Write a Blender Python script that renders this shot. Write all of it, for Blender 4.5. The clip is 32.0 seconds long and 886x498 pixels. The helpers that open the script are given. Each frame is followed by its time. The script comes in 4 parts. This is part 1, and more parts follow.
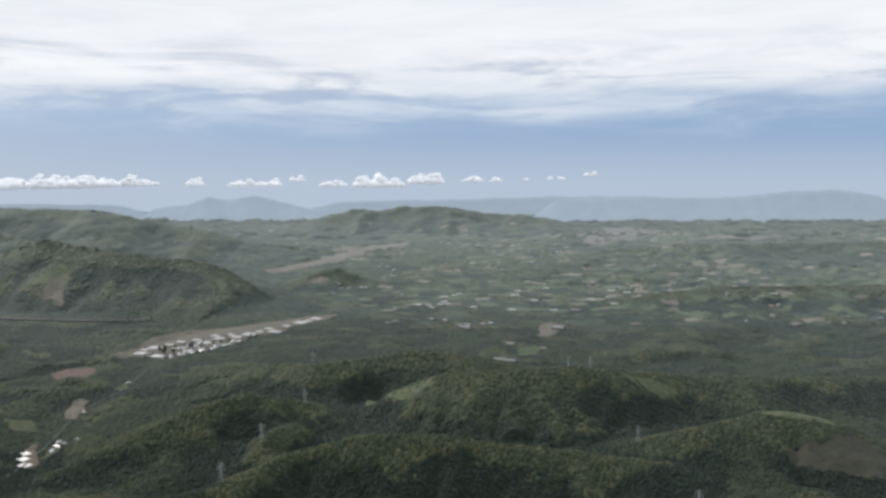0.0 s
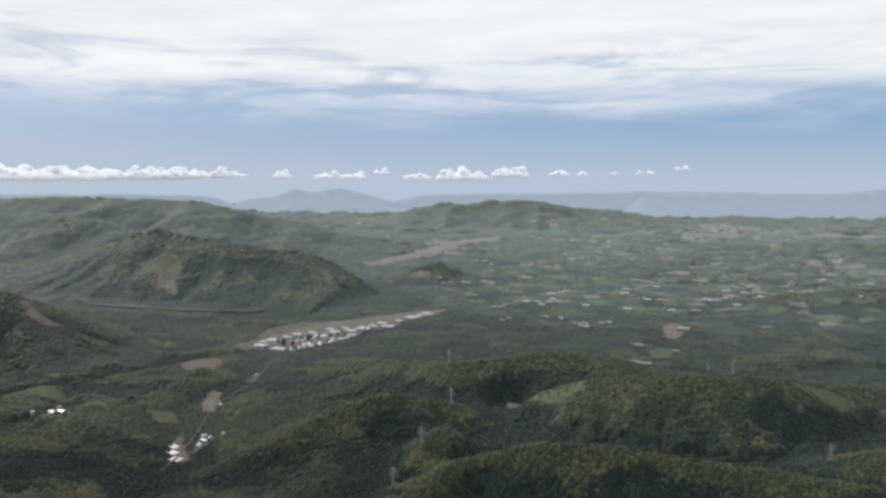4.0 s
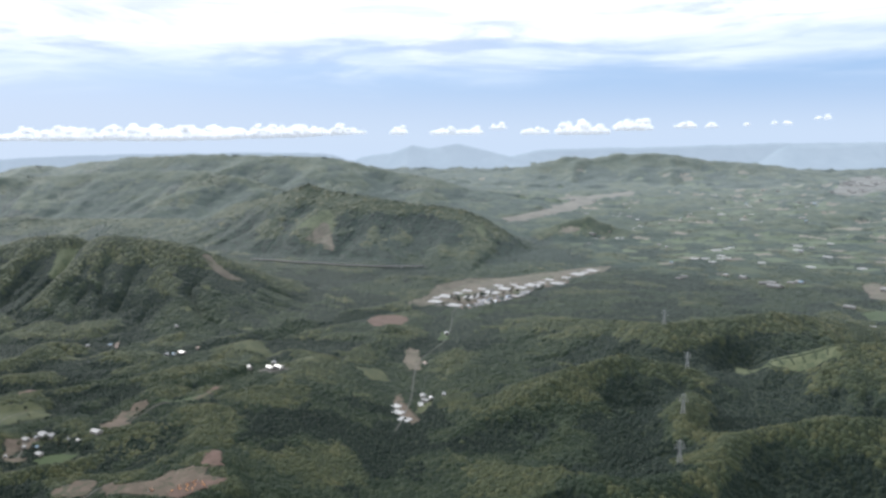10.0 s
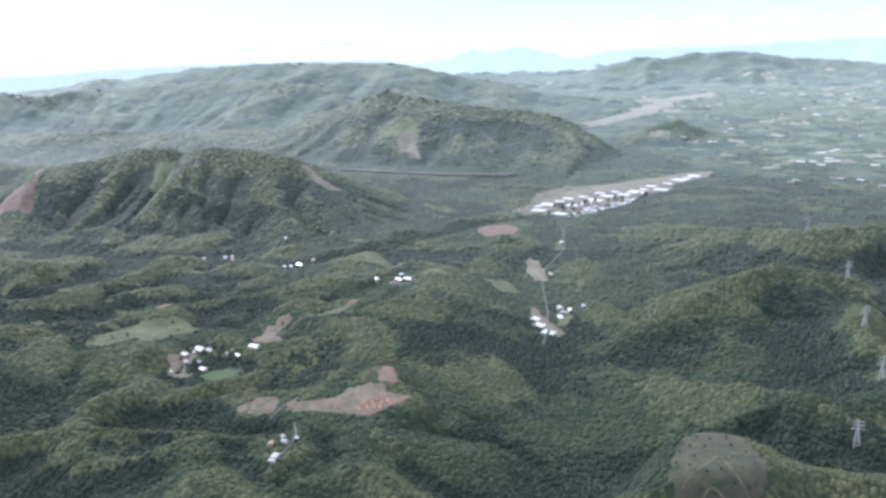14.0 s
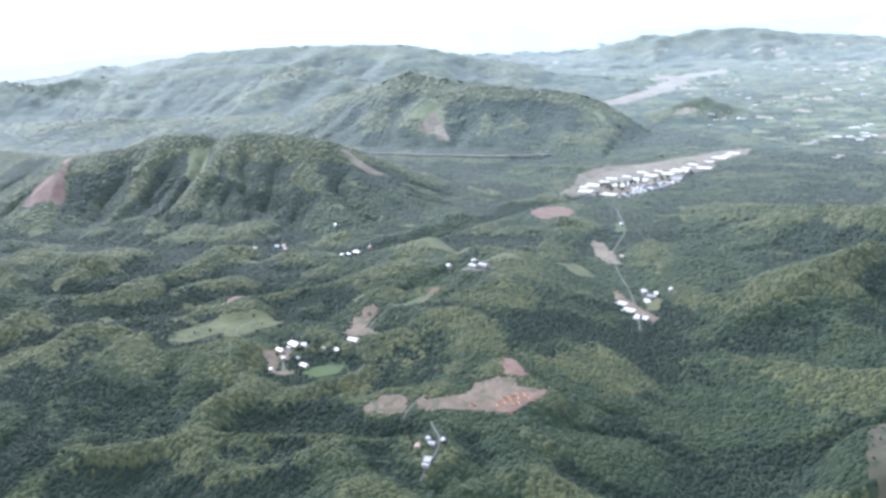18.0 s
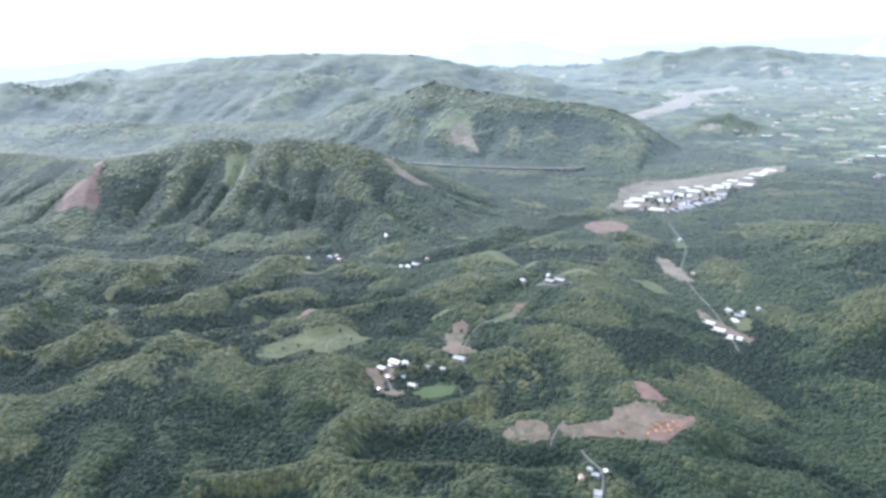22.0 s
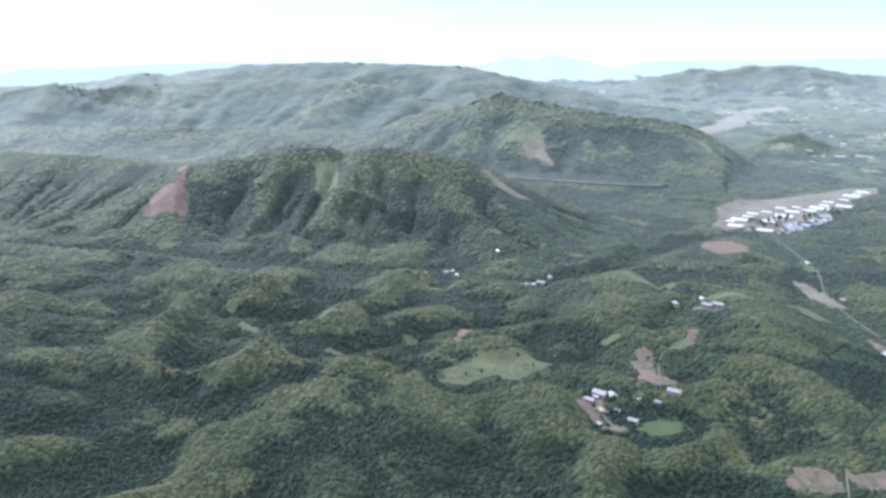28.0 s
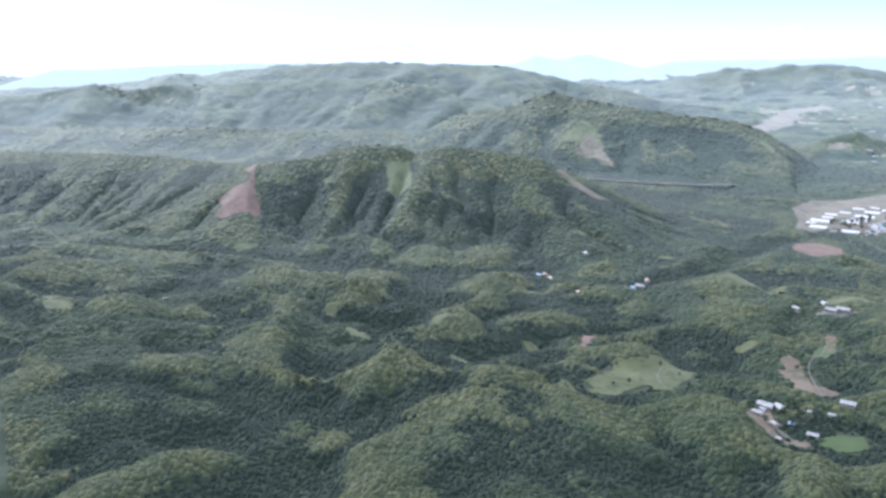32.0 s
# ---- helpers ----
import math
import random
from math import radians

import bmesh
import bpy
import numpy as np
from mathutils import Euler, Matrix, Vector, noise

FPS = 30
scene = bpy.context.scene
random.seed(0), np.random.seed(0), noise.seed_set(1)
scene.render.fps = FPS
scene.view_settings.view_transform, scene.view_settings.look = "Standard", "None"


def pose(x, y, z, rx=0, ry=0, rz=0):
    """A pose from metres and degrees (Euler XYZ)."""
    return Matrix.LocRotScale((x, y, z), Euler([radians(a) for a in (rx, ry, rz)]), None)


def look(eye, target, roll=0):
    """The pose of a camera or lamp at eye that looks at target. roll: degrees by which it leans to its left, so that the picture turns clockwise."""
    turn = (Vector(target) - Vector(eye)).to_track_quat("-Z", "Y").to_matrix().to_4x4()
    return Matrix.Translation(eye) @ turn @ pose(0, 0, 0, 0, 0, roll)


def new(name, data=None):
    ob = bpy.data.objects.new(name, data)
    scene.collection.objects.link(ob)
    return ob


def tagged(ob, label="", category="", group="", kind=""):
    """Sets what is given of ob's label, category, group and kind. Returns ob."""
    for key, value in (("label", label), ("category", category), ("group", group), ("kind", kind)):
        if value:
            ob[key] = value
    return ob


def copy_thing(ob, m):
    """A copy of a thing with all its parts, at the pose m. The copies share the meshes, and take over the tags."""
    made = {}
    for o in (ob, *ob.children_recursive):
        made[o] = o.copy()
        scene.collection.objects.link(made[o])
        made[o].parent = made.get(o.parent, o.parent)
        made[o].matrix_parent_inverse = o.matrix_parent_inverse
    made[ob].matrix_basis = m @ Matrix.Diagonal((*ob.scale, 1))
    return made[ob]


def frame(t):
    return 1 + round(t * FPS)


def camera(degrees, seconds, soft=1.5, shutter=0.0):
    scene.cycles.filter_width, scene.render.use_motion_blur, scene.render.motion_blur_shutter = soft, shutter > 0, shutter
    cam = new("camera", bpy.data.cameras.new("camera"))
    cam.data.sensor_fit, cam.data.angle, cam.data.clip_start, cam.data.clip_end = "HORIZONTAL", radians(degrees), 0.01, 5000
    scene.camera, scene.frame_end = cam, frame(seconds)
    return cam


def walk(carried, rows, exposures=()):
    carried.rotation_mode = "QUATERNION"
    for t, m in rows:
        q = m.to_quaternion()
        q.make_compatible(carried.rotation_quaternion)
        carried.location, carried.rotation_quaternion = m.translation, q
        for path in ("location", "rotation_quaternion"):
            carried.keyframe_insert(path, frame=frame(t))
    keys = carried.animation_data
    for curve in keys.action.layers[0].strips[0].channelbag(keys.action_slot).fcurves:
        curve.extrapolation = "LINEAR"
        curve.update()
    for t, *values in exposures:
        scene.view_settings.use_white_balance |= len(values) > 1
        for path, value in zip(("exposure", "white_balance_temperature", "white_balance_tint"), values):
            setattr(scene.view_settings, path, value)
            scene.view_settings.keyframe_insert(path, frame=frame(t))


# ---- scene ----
cam = camera(60.9, 32.0, soft=3.1)
METRES, EYE, TILT, LEAN, TURN = 800.0, 310.0, -5.2, 0.0, 0.0
PATH = [
    (0, (0.929, 0.199, 309.767), (0.896, 2.191, 309.584), -0.1),
    (0.5, (-11.852, 2.729, 309.522), (-11.911, 4.719, 309.336), 0.1),
    (1, (-24.252, 8.767, 310.183), (-24.339, 10.756, 309.991), 0.3),
    (1.5, (-37.276, 12.712, 309.115), (-37.388, 14.7, 308.922), 0.1),
    (2, (-50.009, 19.508, 307.503), (-50.145, 21.494, 307.31), 0.0),
    (2.5, (-61.401, 24.257, 306.347), (-61.564, 26.241, 306.153), -0.0),
    (3, (-74.829, 28.722, 305.897), (-75.015, 30.704, 305.702), 0.1),
    (3.5, (-87.44, 35.994, 306.076), (-87.639, 37.974, 305.878), 0.2),
    (5.5, (-138.861, 52.615, 302.257), (-139.102, 54.59, 302.058), 0.8),
    (6, (-152.158, 55.882, 299.933), (-152.411, 57.858, 299.761), 1.2),
    (6.5, (-163.704, 59.11, 299.475), (-163.98, 61.084, 299.311), 1.0),
    (7, (-175.341, 62.726, 299.51), (-175.637, 64.697, 299.351), 0.7),
    (7.5, (-189.038, 65.627, 298.448), (-189.356, 67.595, 298.284), 0.6),
    (8, (-200.218, 67.518, 297.832), (-200.563, 69.479, 297.65), 0.5),
    (8.5, (-212.757, 69.861, 296.995), (-213.129, 71.815, 296.78), 0.2),
    (9, (-226.601, 73.51, 295.642), (-227.002, 75.453, 295.393), -0.1),
    (9.5, (-239.093, 75.121, 294.594), (-239.526, 77.053, 294.31), -0.5),
    (10, (-250.844, 76.533, 294.003), (-251.294, 78.456, 293.693), -0.6),
    (10.5, (-262.95, 78.12, 293.911), (-263.416, 80.035, 293.569), -0.7),
    (11, (-275.2, 80.013, 292.747), (-275.684, 81.917, 292.371), -1.1),
    (11.5, (-288.03, 81.91, 292.094), (-288.53, 83.803, 291.685), -1.3),
    (12, (-300.899, 82.917, 291.23), (-301.414, 84.798, 290.789), -1.6),
    (12.5, (-312.908, 84.369, 291.067), (-313.438, 86.239, 290.596), -1.9),
    (13, (-325.295, 85.784, 289.864), (-325.838, 87.644, 289.367), -2.2),
    (13.5, (-338.495, 87.26, 289.296), (-339.045, 89.111, 288.775), -2.1),
    (14, (-350.75, 88.76, 288.141), (-351.309, 90.602, 287.598), -2.1),
    (14.5, (-361.696, 89.568, 287.899), (-362.249, 91.408, 287.345), -2.1),
    (16.5, (-410.518, 92.806, 285.194), (-411.02, 94.664, 284.651), -2.5),
    (17, (-422.65, 93.05, 284.909), (-423.157, 94.902, 284.351), -2.2),
    (17.5, (-434.542, 93.548, 284.792), (-435.064, 95.392, 284.219), -2.5),
    (18, (-446.743, 94.67, 284.047), (-447.271, 96.509, 283.461), -3.0),
    (18.5, (-458.929, 95.525, 284.058), (-459.447, 97.365, 283.469), -3.0),
    (19, (-471.109, 95.803, 283.229), (-471.645, 97.641, 282.649), -3.2),
    (19.5, (-483.185, 96.183, 282.968), (-483.704, 98.028, 282.396), -3.1),
    (20, (-495.374, 96.346, 282.551), (-495.88, 98.195, 281.982), -2.6),
    (20.5, (-507.553, 96.147, 282.926), (-508.053, 97.998, 282.357), -2.2),
    (21, (-519.597, 96.758, 282.383), (-520.092, 98.611, 281.816), -2.2),
    (21.5, (-532.146, 97.22, 281.667), (-532.636, 99.076, 281.104), -1.9),
    (22, (-544.728, 98.165, 280.873), (-545.212, 100.024, 280.315), -1.6),
    (22.5, (-556.85, 97.473, 281.134), (-557.331, 99.334, 280.579), -1.2),
    (23, (-569.126, 98.626, 280.49), (-569.606, 100.487, 279.937), -1.2),
    (23.5, (-581.051, 98.82, 279.826), (-581.53, 100.683, 279.277), -0.9),
    (24, (-593.831, 99.283, 279.203), (-594.307, 101.148, 278.656), -0.6),
    (24.5, (-606.369, 100.934, 278.518), (-606.842, 102.799, 277.973), -0.4),
    (25, (-618.146, 101.577, 277.392), (-618.617, 103.444, 276.851), -0.2),
    (25.5, (-629.954, 102.503, 277.7), (-630.424, 104.37, 277.16), -0.3),
    (27.5, (-680.295, 106.316, 274.327), (-680.782, 108.183, 273.799), -0.2),
    (28, (-690.894, 108.136, 273.137), (-691.386, 110.002, 272.613), -0.2),
    (28.5, (-703.187, 108.559, 272.5), (-703.681, 110.425, 271.979), -0.3),
    (29, (-715.029, 109.427, 270.979), (-715.53, 111.292, 270.462), -0.6),
    (29.5, (-725.462, 108.647, 270.396), (-725.974, 110.51, 269.88), -0.8),
    (30, (-737.822, 109.96, 269.425), (-738.338, 111.822, 268.911), -0.8),
    (30.5, (-749.307, 111.088, 268.465), (-749.821, 112.951, 267.951), -0.6),
    (31, (-759.657, 110.407, 268.892), (-760.171, 112.27, 268.377), -0.3),
    (31.5, (-771.709, 108.112, 269.366), (-772.225, 109.974, 268.849), -0.1),
    (32, (-783.905, 109.639, 267.654), (-784.428, 111.498, 267.133), -0.4),
]
LIGHT = [(0.0, -0.05, 6200, 10), (3.0, -0.05, 6200, 10), (6.0, -0.05, 6200, 10), (9.0, 0.12, 6150, 10), (11.0, 0.8, 5800, 11), (13.0, 1.12, 5500, 13), (17.0, 1.45, 5450, 15), (19.0, 1.62, 5400, 15), (21.0, 1.55, 5400, 15), (25.0, 1.35, 5400, 15), (32.0, 1.28, 5400, 15)]
walk(cam, [(t, look(eye, target, roll)) for t, eye, target, roll in PATH], LIGHT)

# ---- world, sun ----
SUN_EL, SUN_AZ = radians(36), radians(-48)
world = bpy.data.worlds.new("world")
scene.world = world
world.use_nodes = True


class Nodes:
    """A small helper that adds nodes to a tree and links them."""

    def __init__(self, tree):
        self.tree = tree
        tree.nodes.clear()

    def add(self, kind, ins=None, **settings):
        n = self.tree.nodes.new(kind)
        for k, v in settings.items():
            setattr(n, k, v)
        for k, v in (ins or {}).items():
            if isinstance(v, bpy.types.NodeSocket):
                self.tree.links.new(v, n.inputs[k])
            else:
                n.inputs[k].default_value = v
        return n

    def math(self, op, a, b=0.0, clamp=False):
        return self.add("ShaderNodeMath", {0: a, 1: b}, operation=op, use_clamp=clamp).outputs[0]

    def mix(self, fac, a, b):
        n = self.add("ShaderNodeMix", data_type="RGBA")
        for i, v in ((0, fac), (6, a), (7, b)):
            if isinstance(v, bpy.types.NodeSocket):
                self.tree.links.new(v, n.inputs[i])
            else:
                n.inputs[i].default_value = v
        return n.outputs[2]

    def ramp(self, fac, stops):
        n = self.add("ShaderNodeValToRGB", {0: fac})
        els = n.color_ramp.elements
        while len(els) < len(stops):
            els.new(0.5)
        for e, (p, c) in zip(els, stops):
            e.position, e.color = p, (*c, 1) if len(c) == 3 else c
        return n.outputs[0]

    def step(self, v, a, b):
        return self.add("ShaderNodeMapRange", {0: v, 1: a, 2: b, 3: 0.0, 4: 1.0}, interpolation_type="SMOOTHSTEP").outputs[0]

    def noise(self, vec, scale, detail=4.0, rough=0.5, distort=0.0):
        return self.add("ShaderNodeTexNoise", {"Vector": vec, "Scale": scale, "Detail": detail, "Roughness": rough, "Distortion": distort}).outputs[0]


def grey(v):
    return (v, v, v, 1)


def make_sky():
    n = Nodes(world.node_tree)
    sky = n.add("ShaderNodeTexSky", sky_type="NISHITA", sun_disc=False, sun_elevation=SUN_EL, sun_rotation=SUN_AZ, air_density=1.0, dust_density=2.0)
    way = n.add("ShaderNodeTexCoord").outputs["Generated"]
    xyz = n.add("ShaderNodeSeparateXYZ", {0: way})
    x, y, z = xyz.outputs
    up = n.math("ADD", n.math("MAXIMUM", z, 0.0), 0.03)
    # the cloud deck lies on a plane overhead, so it draws out into streaks towards the horizon
    deck = n.add("ShaderNodeCombineXYZ", {0: n.math("DIVIDE", x, up), 1: n.math("DIVIDE", y, up), 2: 0.0}).outputs[0]
    streak = n.add("ShaderNodeCombineXYZ", {0: n.math("MULTIPLY", x, 3.0), 1: n.math("MULTIPLY", y, 3.0), 2: n.math("MULTIPLY", z, 22.0)}).outputs[0]
    big = n.noise(deck, 0.22, 5, 0.55, 0.4)
    fine = n.noise(streak, 1.7, 7, 0.6, 0.5)
    bend = n.noise(streak, 0.9, 3, 0.5)
    edge = n.math("ADD", z, n.math("MULTIPLY", n.math("SUBTRACT", fine, 0.5), 0.075))
    edge = n.math("ADD", edge, n.math("MULTIPLY", n.math("SUBTRACT", bend, 0.5), 0.06))
    lit = n.ramp(n.math("ADD", n.math("MULTIPLY", fine, 0.6), n.math("MULTIPLY", big, 0.4)), [(0.30, (0.82, 0.83, 0.85)), (0.5, (0.92, 0.92, 0.915)), (0.68, (1.02, 1.01, 0.985))])
    # grey blue undersides along the deck's lower rim
    rim = n.math("MULTIPLY", n.step(n.noise(streak, 1.15, 6, 0.6, 0.8), 0.46, 0.62), n.math("SUBTRACT", 1.0, n.step(edge, 0.11, 0.19)))
    lit = n.mix(n.math("MULTIPLY", rim, 0.75), lit, (0.42, 0.49, 0.61, 1))
    blue = n.mix(0.86, n.mix(1.0, sky.outputs[0], sky.outputs[0]), (3.0, 4.45, 6.6, 1))
    blue = n.add("ShaderNodeVectorMath", {0: blue, 3: 0.1}, operation="SCALE").outputs[0]
    cover = n.step(edge, 0.045, 0.15)
    col = n.mix(cover, blue, lit)
    # pale air along the horizon
    near = n.math("SUBTRACT", 1.0, n.step(z, -0.01, 0.075))
    col = n.mix(n.math("MULTIPLY", near, 0.75), col, (0.55, 0.61, 0.68, 1))
    bg = n.add("ShaderNodeBackground", {0: col, 1: 1.0})
    n.add("ShaderNodeOutputWorld", {0: bg.outputs[0]})


make_sky()
sun = new("sun", bpy.data.lights.new("sun", "SUN"))
sun.data.energy, sun.data.angle, sun.data.color = 2.8, radians(4), (1.0, 0.93, 0.82)
sun.matrix_world = look((math.sin(SUN_AZ) * math.cos(SUN_EL) * 900, math.cos(SUN_AZ) * math.cos(SUN_EL) * 900, math.sin(SUN_EL) * 900), (0, 0, 0))

# ---- materials ----


def surface(name, build, rough=0.8, spec=0.3, sheen=0.0, bump=None, glow=None):
    """A material: build(n, place) gives the colour, bump(n, place) the relief's height and depth in metres."""
    m = bpy.data.materials.new(name)
    m.use_nodes = True
    n = Nodes(m.node_tree)
    place = n.add("ShaderNodeNewGeometry").outputs["Position"]
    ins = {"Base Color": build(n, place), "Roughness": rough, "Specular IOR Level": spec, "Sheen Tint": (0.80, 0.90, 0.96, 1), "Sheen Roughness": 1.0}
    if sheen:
        # bluish sheen that grows with distance stands in for aerial haze
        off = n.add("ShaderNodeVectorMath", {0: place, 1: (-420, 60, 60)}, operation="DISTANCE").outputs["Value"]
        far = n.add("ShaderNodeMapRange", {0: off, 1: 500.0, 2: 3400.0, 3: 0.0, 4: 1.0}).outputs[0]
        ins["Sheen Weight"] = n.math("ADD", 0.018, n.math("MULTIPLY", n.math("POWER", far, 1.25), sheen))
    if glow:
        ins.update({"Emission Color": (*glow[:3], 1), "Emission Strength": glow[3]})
    b = n.add("ShaderNodeBsdfPrincipled", ins)
    if bump:
        h, depth = bump(n, place)
        bn = n.add("ShaderNodeBump", {"Height": h, "Distance": depth, "Strength": 1.0})
        n.tree.links.new(bn.outputs[0], b.inputs["Normal"])
    n.add("ShaderNodeOutputMaterial", {0: b.outputs[0]})
    return m




def canopy_tones(low, mid, high, deep):
    """Closed woods seen from far above: stands of several ages, shade between crowns painted in as dark gaps."""
    def build(n, place):
        stand = n.noise(place, 0.016, 6, 0.62, 0.6)
        small = n.noise(place, 0.09, 4, 0.65)
        a = n.ramp(stand, [(0.40, low), (0.5, mid), (0.60, high)])
        return n.mix(n.math("MULTIPLY", n.step(small, 0.35, 0.65), 0.6), a, (*deep, 1))
    return build


def two_tones(low, high, scale=0.3, fine=2.5):
    def build(n, place):
        a = n.noise(place, scale, 5, 0.6, 0.4)
        b = n.noise(place, fine, 3, 0.6)
        f = n.math("ADD", n.math("MULTIPLY", a, 0.7), n.math("MULTIPLY", b, 0.3))
        return n.ramp(f, [(0.36, low), (0.64, high)])
    return build


def weedy(low, high, weeds, scale):
    """Open soil or grass with patches of weeds and scrub that have taken hold."""
    base = two_tones(low, high, scale)

    def build(n, place):
        spots = n.math("ADD", n.math("MULTIPLY", n.noise(place, scale * 0.7, 3, 0.6, 1.2), 0.6), n.math("MULTIPLY", n.noise(place, scale * 4, 4, 0.65), 0.4))
        return n.mix(n.math("MULTIPLY", n.step(spots, 0.50, 0.60), 0.85), base(n, place), (*weeds, 1))
    return build


def leafy(low, mid, high):
    def build(n, place):
        rnd = n.add("ShaderNodeNewGeometry").outputs["Random Per Island"]
        a = n.noise(place, 0.03, 3, 0.5, 0.5)
        f = n.math("ADD", n.math("MULTIPLY", a, 0.76), n.math("MULTIPLY", rnd, 0.24))
        c = n.ramp(f, [(0.30, low), (0.5, mid), (0.70, high)])
        return n.mix(n.math("MULTIPLY", n.noise(place, 1.6, 3, 0.6), 0.35), c, (low[0] * 0.7, low[1] * 0.7, low[2] * 0.7, 1))
    return build


def lumps(scale, depth):
    def build(n, place):
        a = n.noise(place, scale, 3, 0.6)
        b = n.add("ShaderNodeTexVoronoi", {"Vector": place, "Scale": scale * 1.3}).outputs["Distance"]
        return n.math("SUBTRACT", a, n.math("MULTIPLY", b, 0.7)), depth
    return build




# how strongly the added sheen paints haze over distant surfaces
HAZE_SHEEN = 0.195
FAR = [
    surface("mixed_woods", canopy_tones((0.019, 0.034, 0.022), (0.027, 0.045, 0.027), (0.042, 0.058, 0.032), (0.013, 0.024, 0.017)), 0.85, 0.08, HAZE_SHEEN, lumps(0.16, 1.4)),
    surface("far_conifers", canopy_tones((0.013, 0.027, 0.019), (0.018, 0.035, 0.024), (0.024, 0.042, 0.027), (0.010, 0.021, 0.015)), 0.85, 0.08, HAZE_SHEEN, lumps(0.16, 1.4)),
    surface("far_pale_woods", canopy_tones((0.032, 0.048, 0.027), (0.046, 0.061, 0.032), (0.068, 0.078, 0.042), (0.022, 0.035, 0.020)), 0.85, 0.08, HAZE_SHEEN, lumps(0.16, 1.4)),
    surface("far_tan_plots", two_tones((0.10, 0.092, 0.072), (0.18, 0.165, 0.13), 0.03, 0.3), 0.95, 0.2, HAZE_SHEEN),
    surface("far_green_plots", two_tones((0.042, 0.062, 0.032), (0.075, 0.098, 0.050), 0.03, 0.3), 0.95, 0.2, HAZE_SHEEN),
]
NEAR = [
    surface("broadleaf", leafy((0.0106, 0.0212, 0.0114), (0.0190, 0.0321, 0.0158), (0.0362, 0.0485, 0.0224)), 0.8, 0.12, HAZE_SHEEN),
    surface("conifer", leafy((0.0055, 0.0132, 0.0093), (0.0080, 0.0174, 0.0112), (0.0119, 0.0229, 0.0142)), 0.8, 0.12, HAZE_SHEEN),
    surface("pale_broadleaf", leafy((0.0235, 0.0353, 0.0162), (0.0416, 0.0520, 0.0231), (0.0724, 0.0759, 0.0334)), 0.8, 0.12, HAZE_SHEEN),
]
M_FLOOR = surface("forest_floor", two_tones((0.012, 0.020, 0.012), (0.024, 0.034, 0.018), 0.2), 0.95, 0.15, HAZE_SHEEN)
M_BARE = surface("bare_earth", weedy((0.062, 0.048, 0.036), (0.112, 0.088, 0.068), (0.036, 0.042, 0.024), 0.12), 0.95, 0.2, HAZE_SHEEN)
M_RED = surface("red_earth", weedy((0.070, 0.044, 0.035), (0.125, 0.083, 0.068), (0.055, 0.042, 0.028), 0.14), 0.95, 0.2, HAZE_SHEEN)
M_STUBBLE = surface("stubble", weedy((0.075, 0.065, 0.050), (0.128, 0.110, 0.087), (0.045, 0.052, 0.030), 0.05), 0.95, 0.2, HAZE_SHEEN)
M_GRASS = surface("pasture_grass", weedy((0.036, 0.046, 0.019), (0.068, 0.074, 0.034), (0.020, 0.031, 0.014), 0.07), 0.95, 0.2, HAZE_SHEEN)
M_MEADOW = surface("meadow_grass", weedy((0.060, 0.076, 0.038), (0.096, 0.108, 0.058), (0.040, 0.056, 0.027), 0.07), 0.95, 0.2, HAZE_SHEEN)
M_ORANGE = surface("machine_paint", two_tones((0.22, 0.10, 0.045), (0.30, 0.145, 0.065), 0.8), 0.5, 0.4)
M_SCRUB = surface("dry_scrub", weedy((0.027, 0.029, 0.018), (0.052, 0.047, 0.033), (0.016, 0.025, 0.013), 0.1), 0.95, 0.2, HAZE_SHEEN)
M_LAWN = surface("lawn_grass", two_tones((0.027, 0.046, 0.016), (0.044, 0.064, 0.024), 0.1), 0.95, 0.2, HAZE_SHEEN)
M_DRY = surface("dry_paddy", two_tones((0.075, 0.068, 0.055), (0.135, 0.122, 0.10), 0.02), 0.95, 0.2, HAZE_SHEEN)
M_YARD = surface("gravel", two_tones((0.065, 0.062, 0.056), (0.105, 0.10, 0.09), 0.15), 0.9, 0.25, HAZE_SHEEN)
M_ASPHALT = surface("worn_asphalt", two_tones((0.055, 0.055, 0.055), (0.09, 0.09, 0.087), 0.2), 0.85, 0.3, HAZE_SHEEN)
M_CONCRETE = surface("concrete", two_tones((0.17, 0.17, 0.17), (0.26, 0.26, 0.25), 0.2), 0.8, 0.3, HAZE_SHEEN)
# blue grey base and glow paint the haze over the far ranges
M_HAZE_HILLS = surface("distant_hills", two_tones((0.05, 0.075, 0.09), (0.08, 0.105, 0.12), 0.01, 0.05), 1.0, 0.0, 0.0, glow=(0.31, 0.355, 0.41, 1.0))
# a faint added glow keeps the clouds' shaded bases white
M_CLOUD = surface("cloud", two_tones((0.60, 0.62, 0.66), (0.75, 0.75, 0.76), 0.01, 0.05), 1.0, 0.0, 0.0, glow=(0.95, 0.97, 1.0, 0.3))
M_PLASTER = surface("pale_plaster", two_tones((0.15, 0.145, 0.135), (0.22, 0.21, 0.20), 0.5), 0.8, 0.3, HAZE_SHEEN)
M_TILE = surface("grey_tile", two_tones((0.16, 0.17, 0.19), (0.27, 0.28, 0.31), 0.6), 0.45, 0.5, HAZE_SHEEN)
M_BLUE = surface("blue_metal", two_tones((0.128, 0.208, 0.304), (0.192, 0.288, 0.384), 0.4), 0.4, 0.5, HAZE_SHEEN)
M_BROWN = surface("brown_tile", two_tones((0.16, 0.11, 0.09), (0.26, 0.18, 0.14), 0.6), 0.5, 0.4, HAZE_SHEEN)
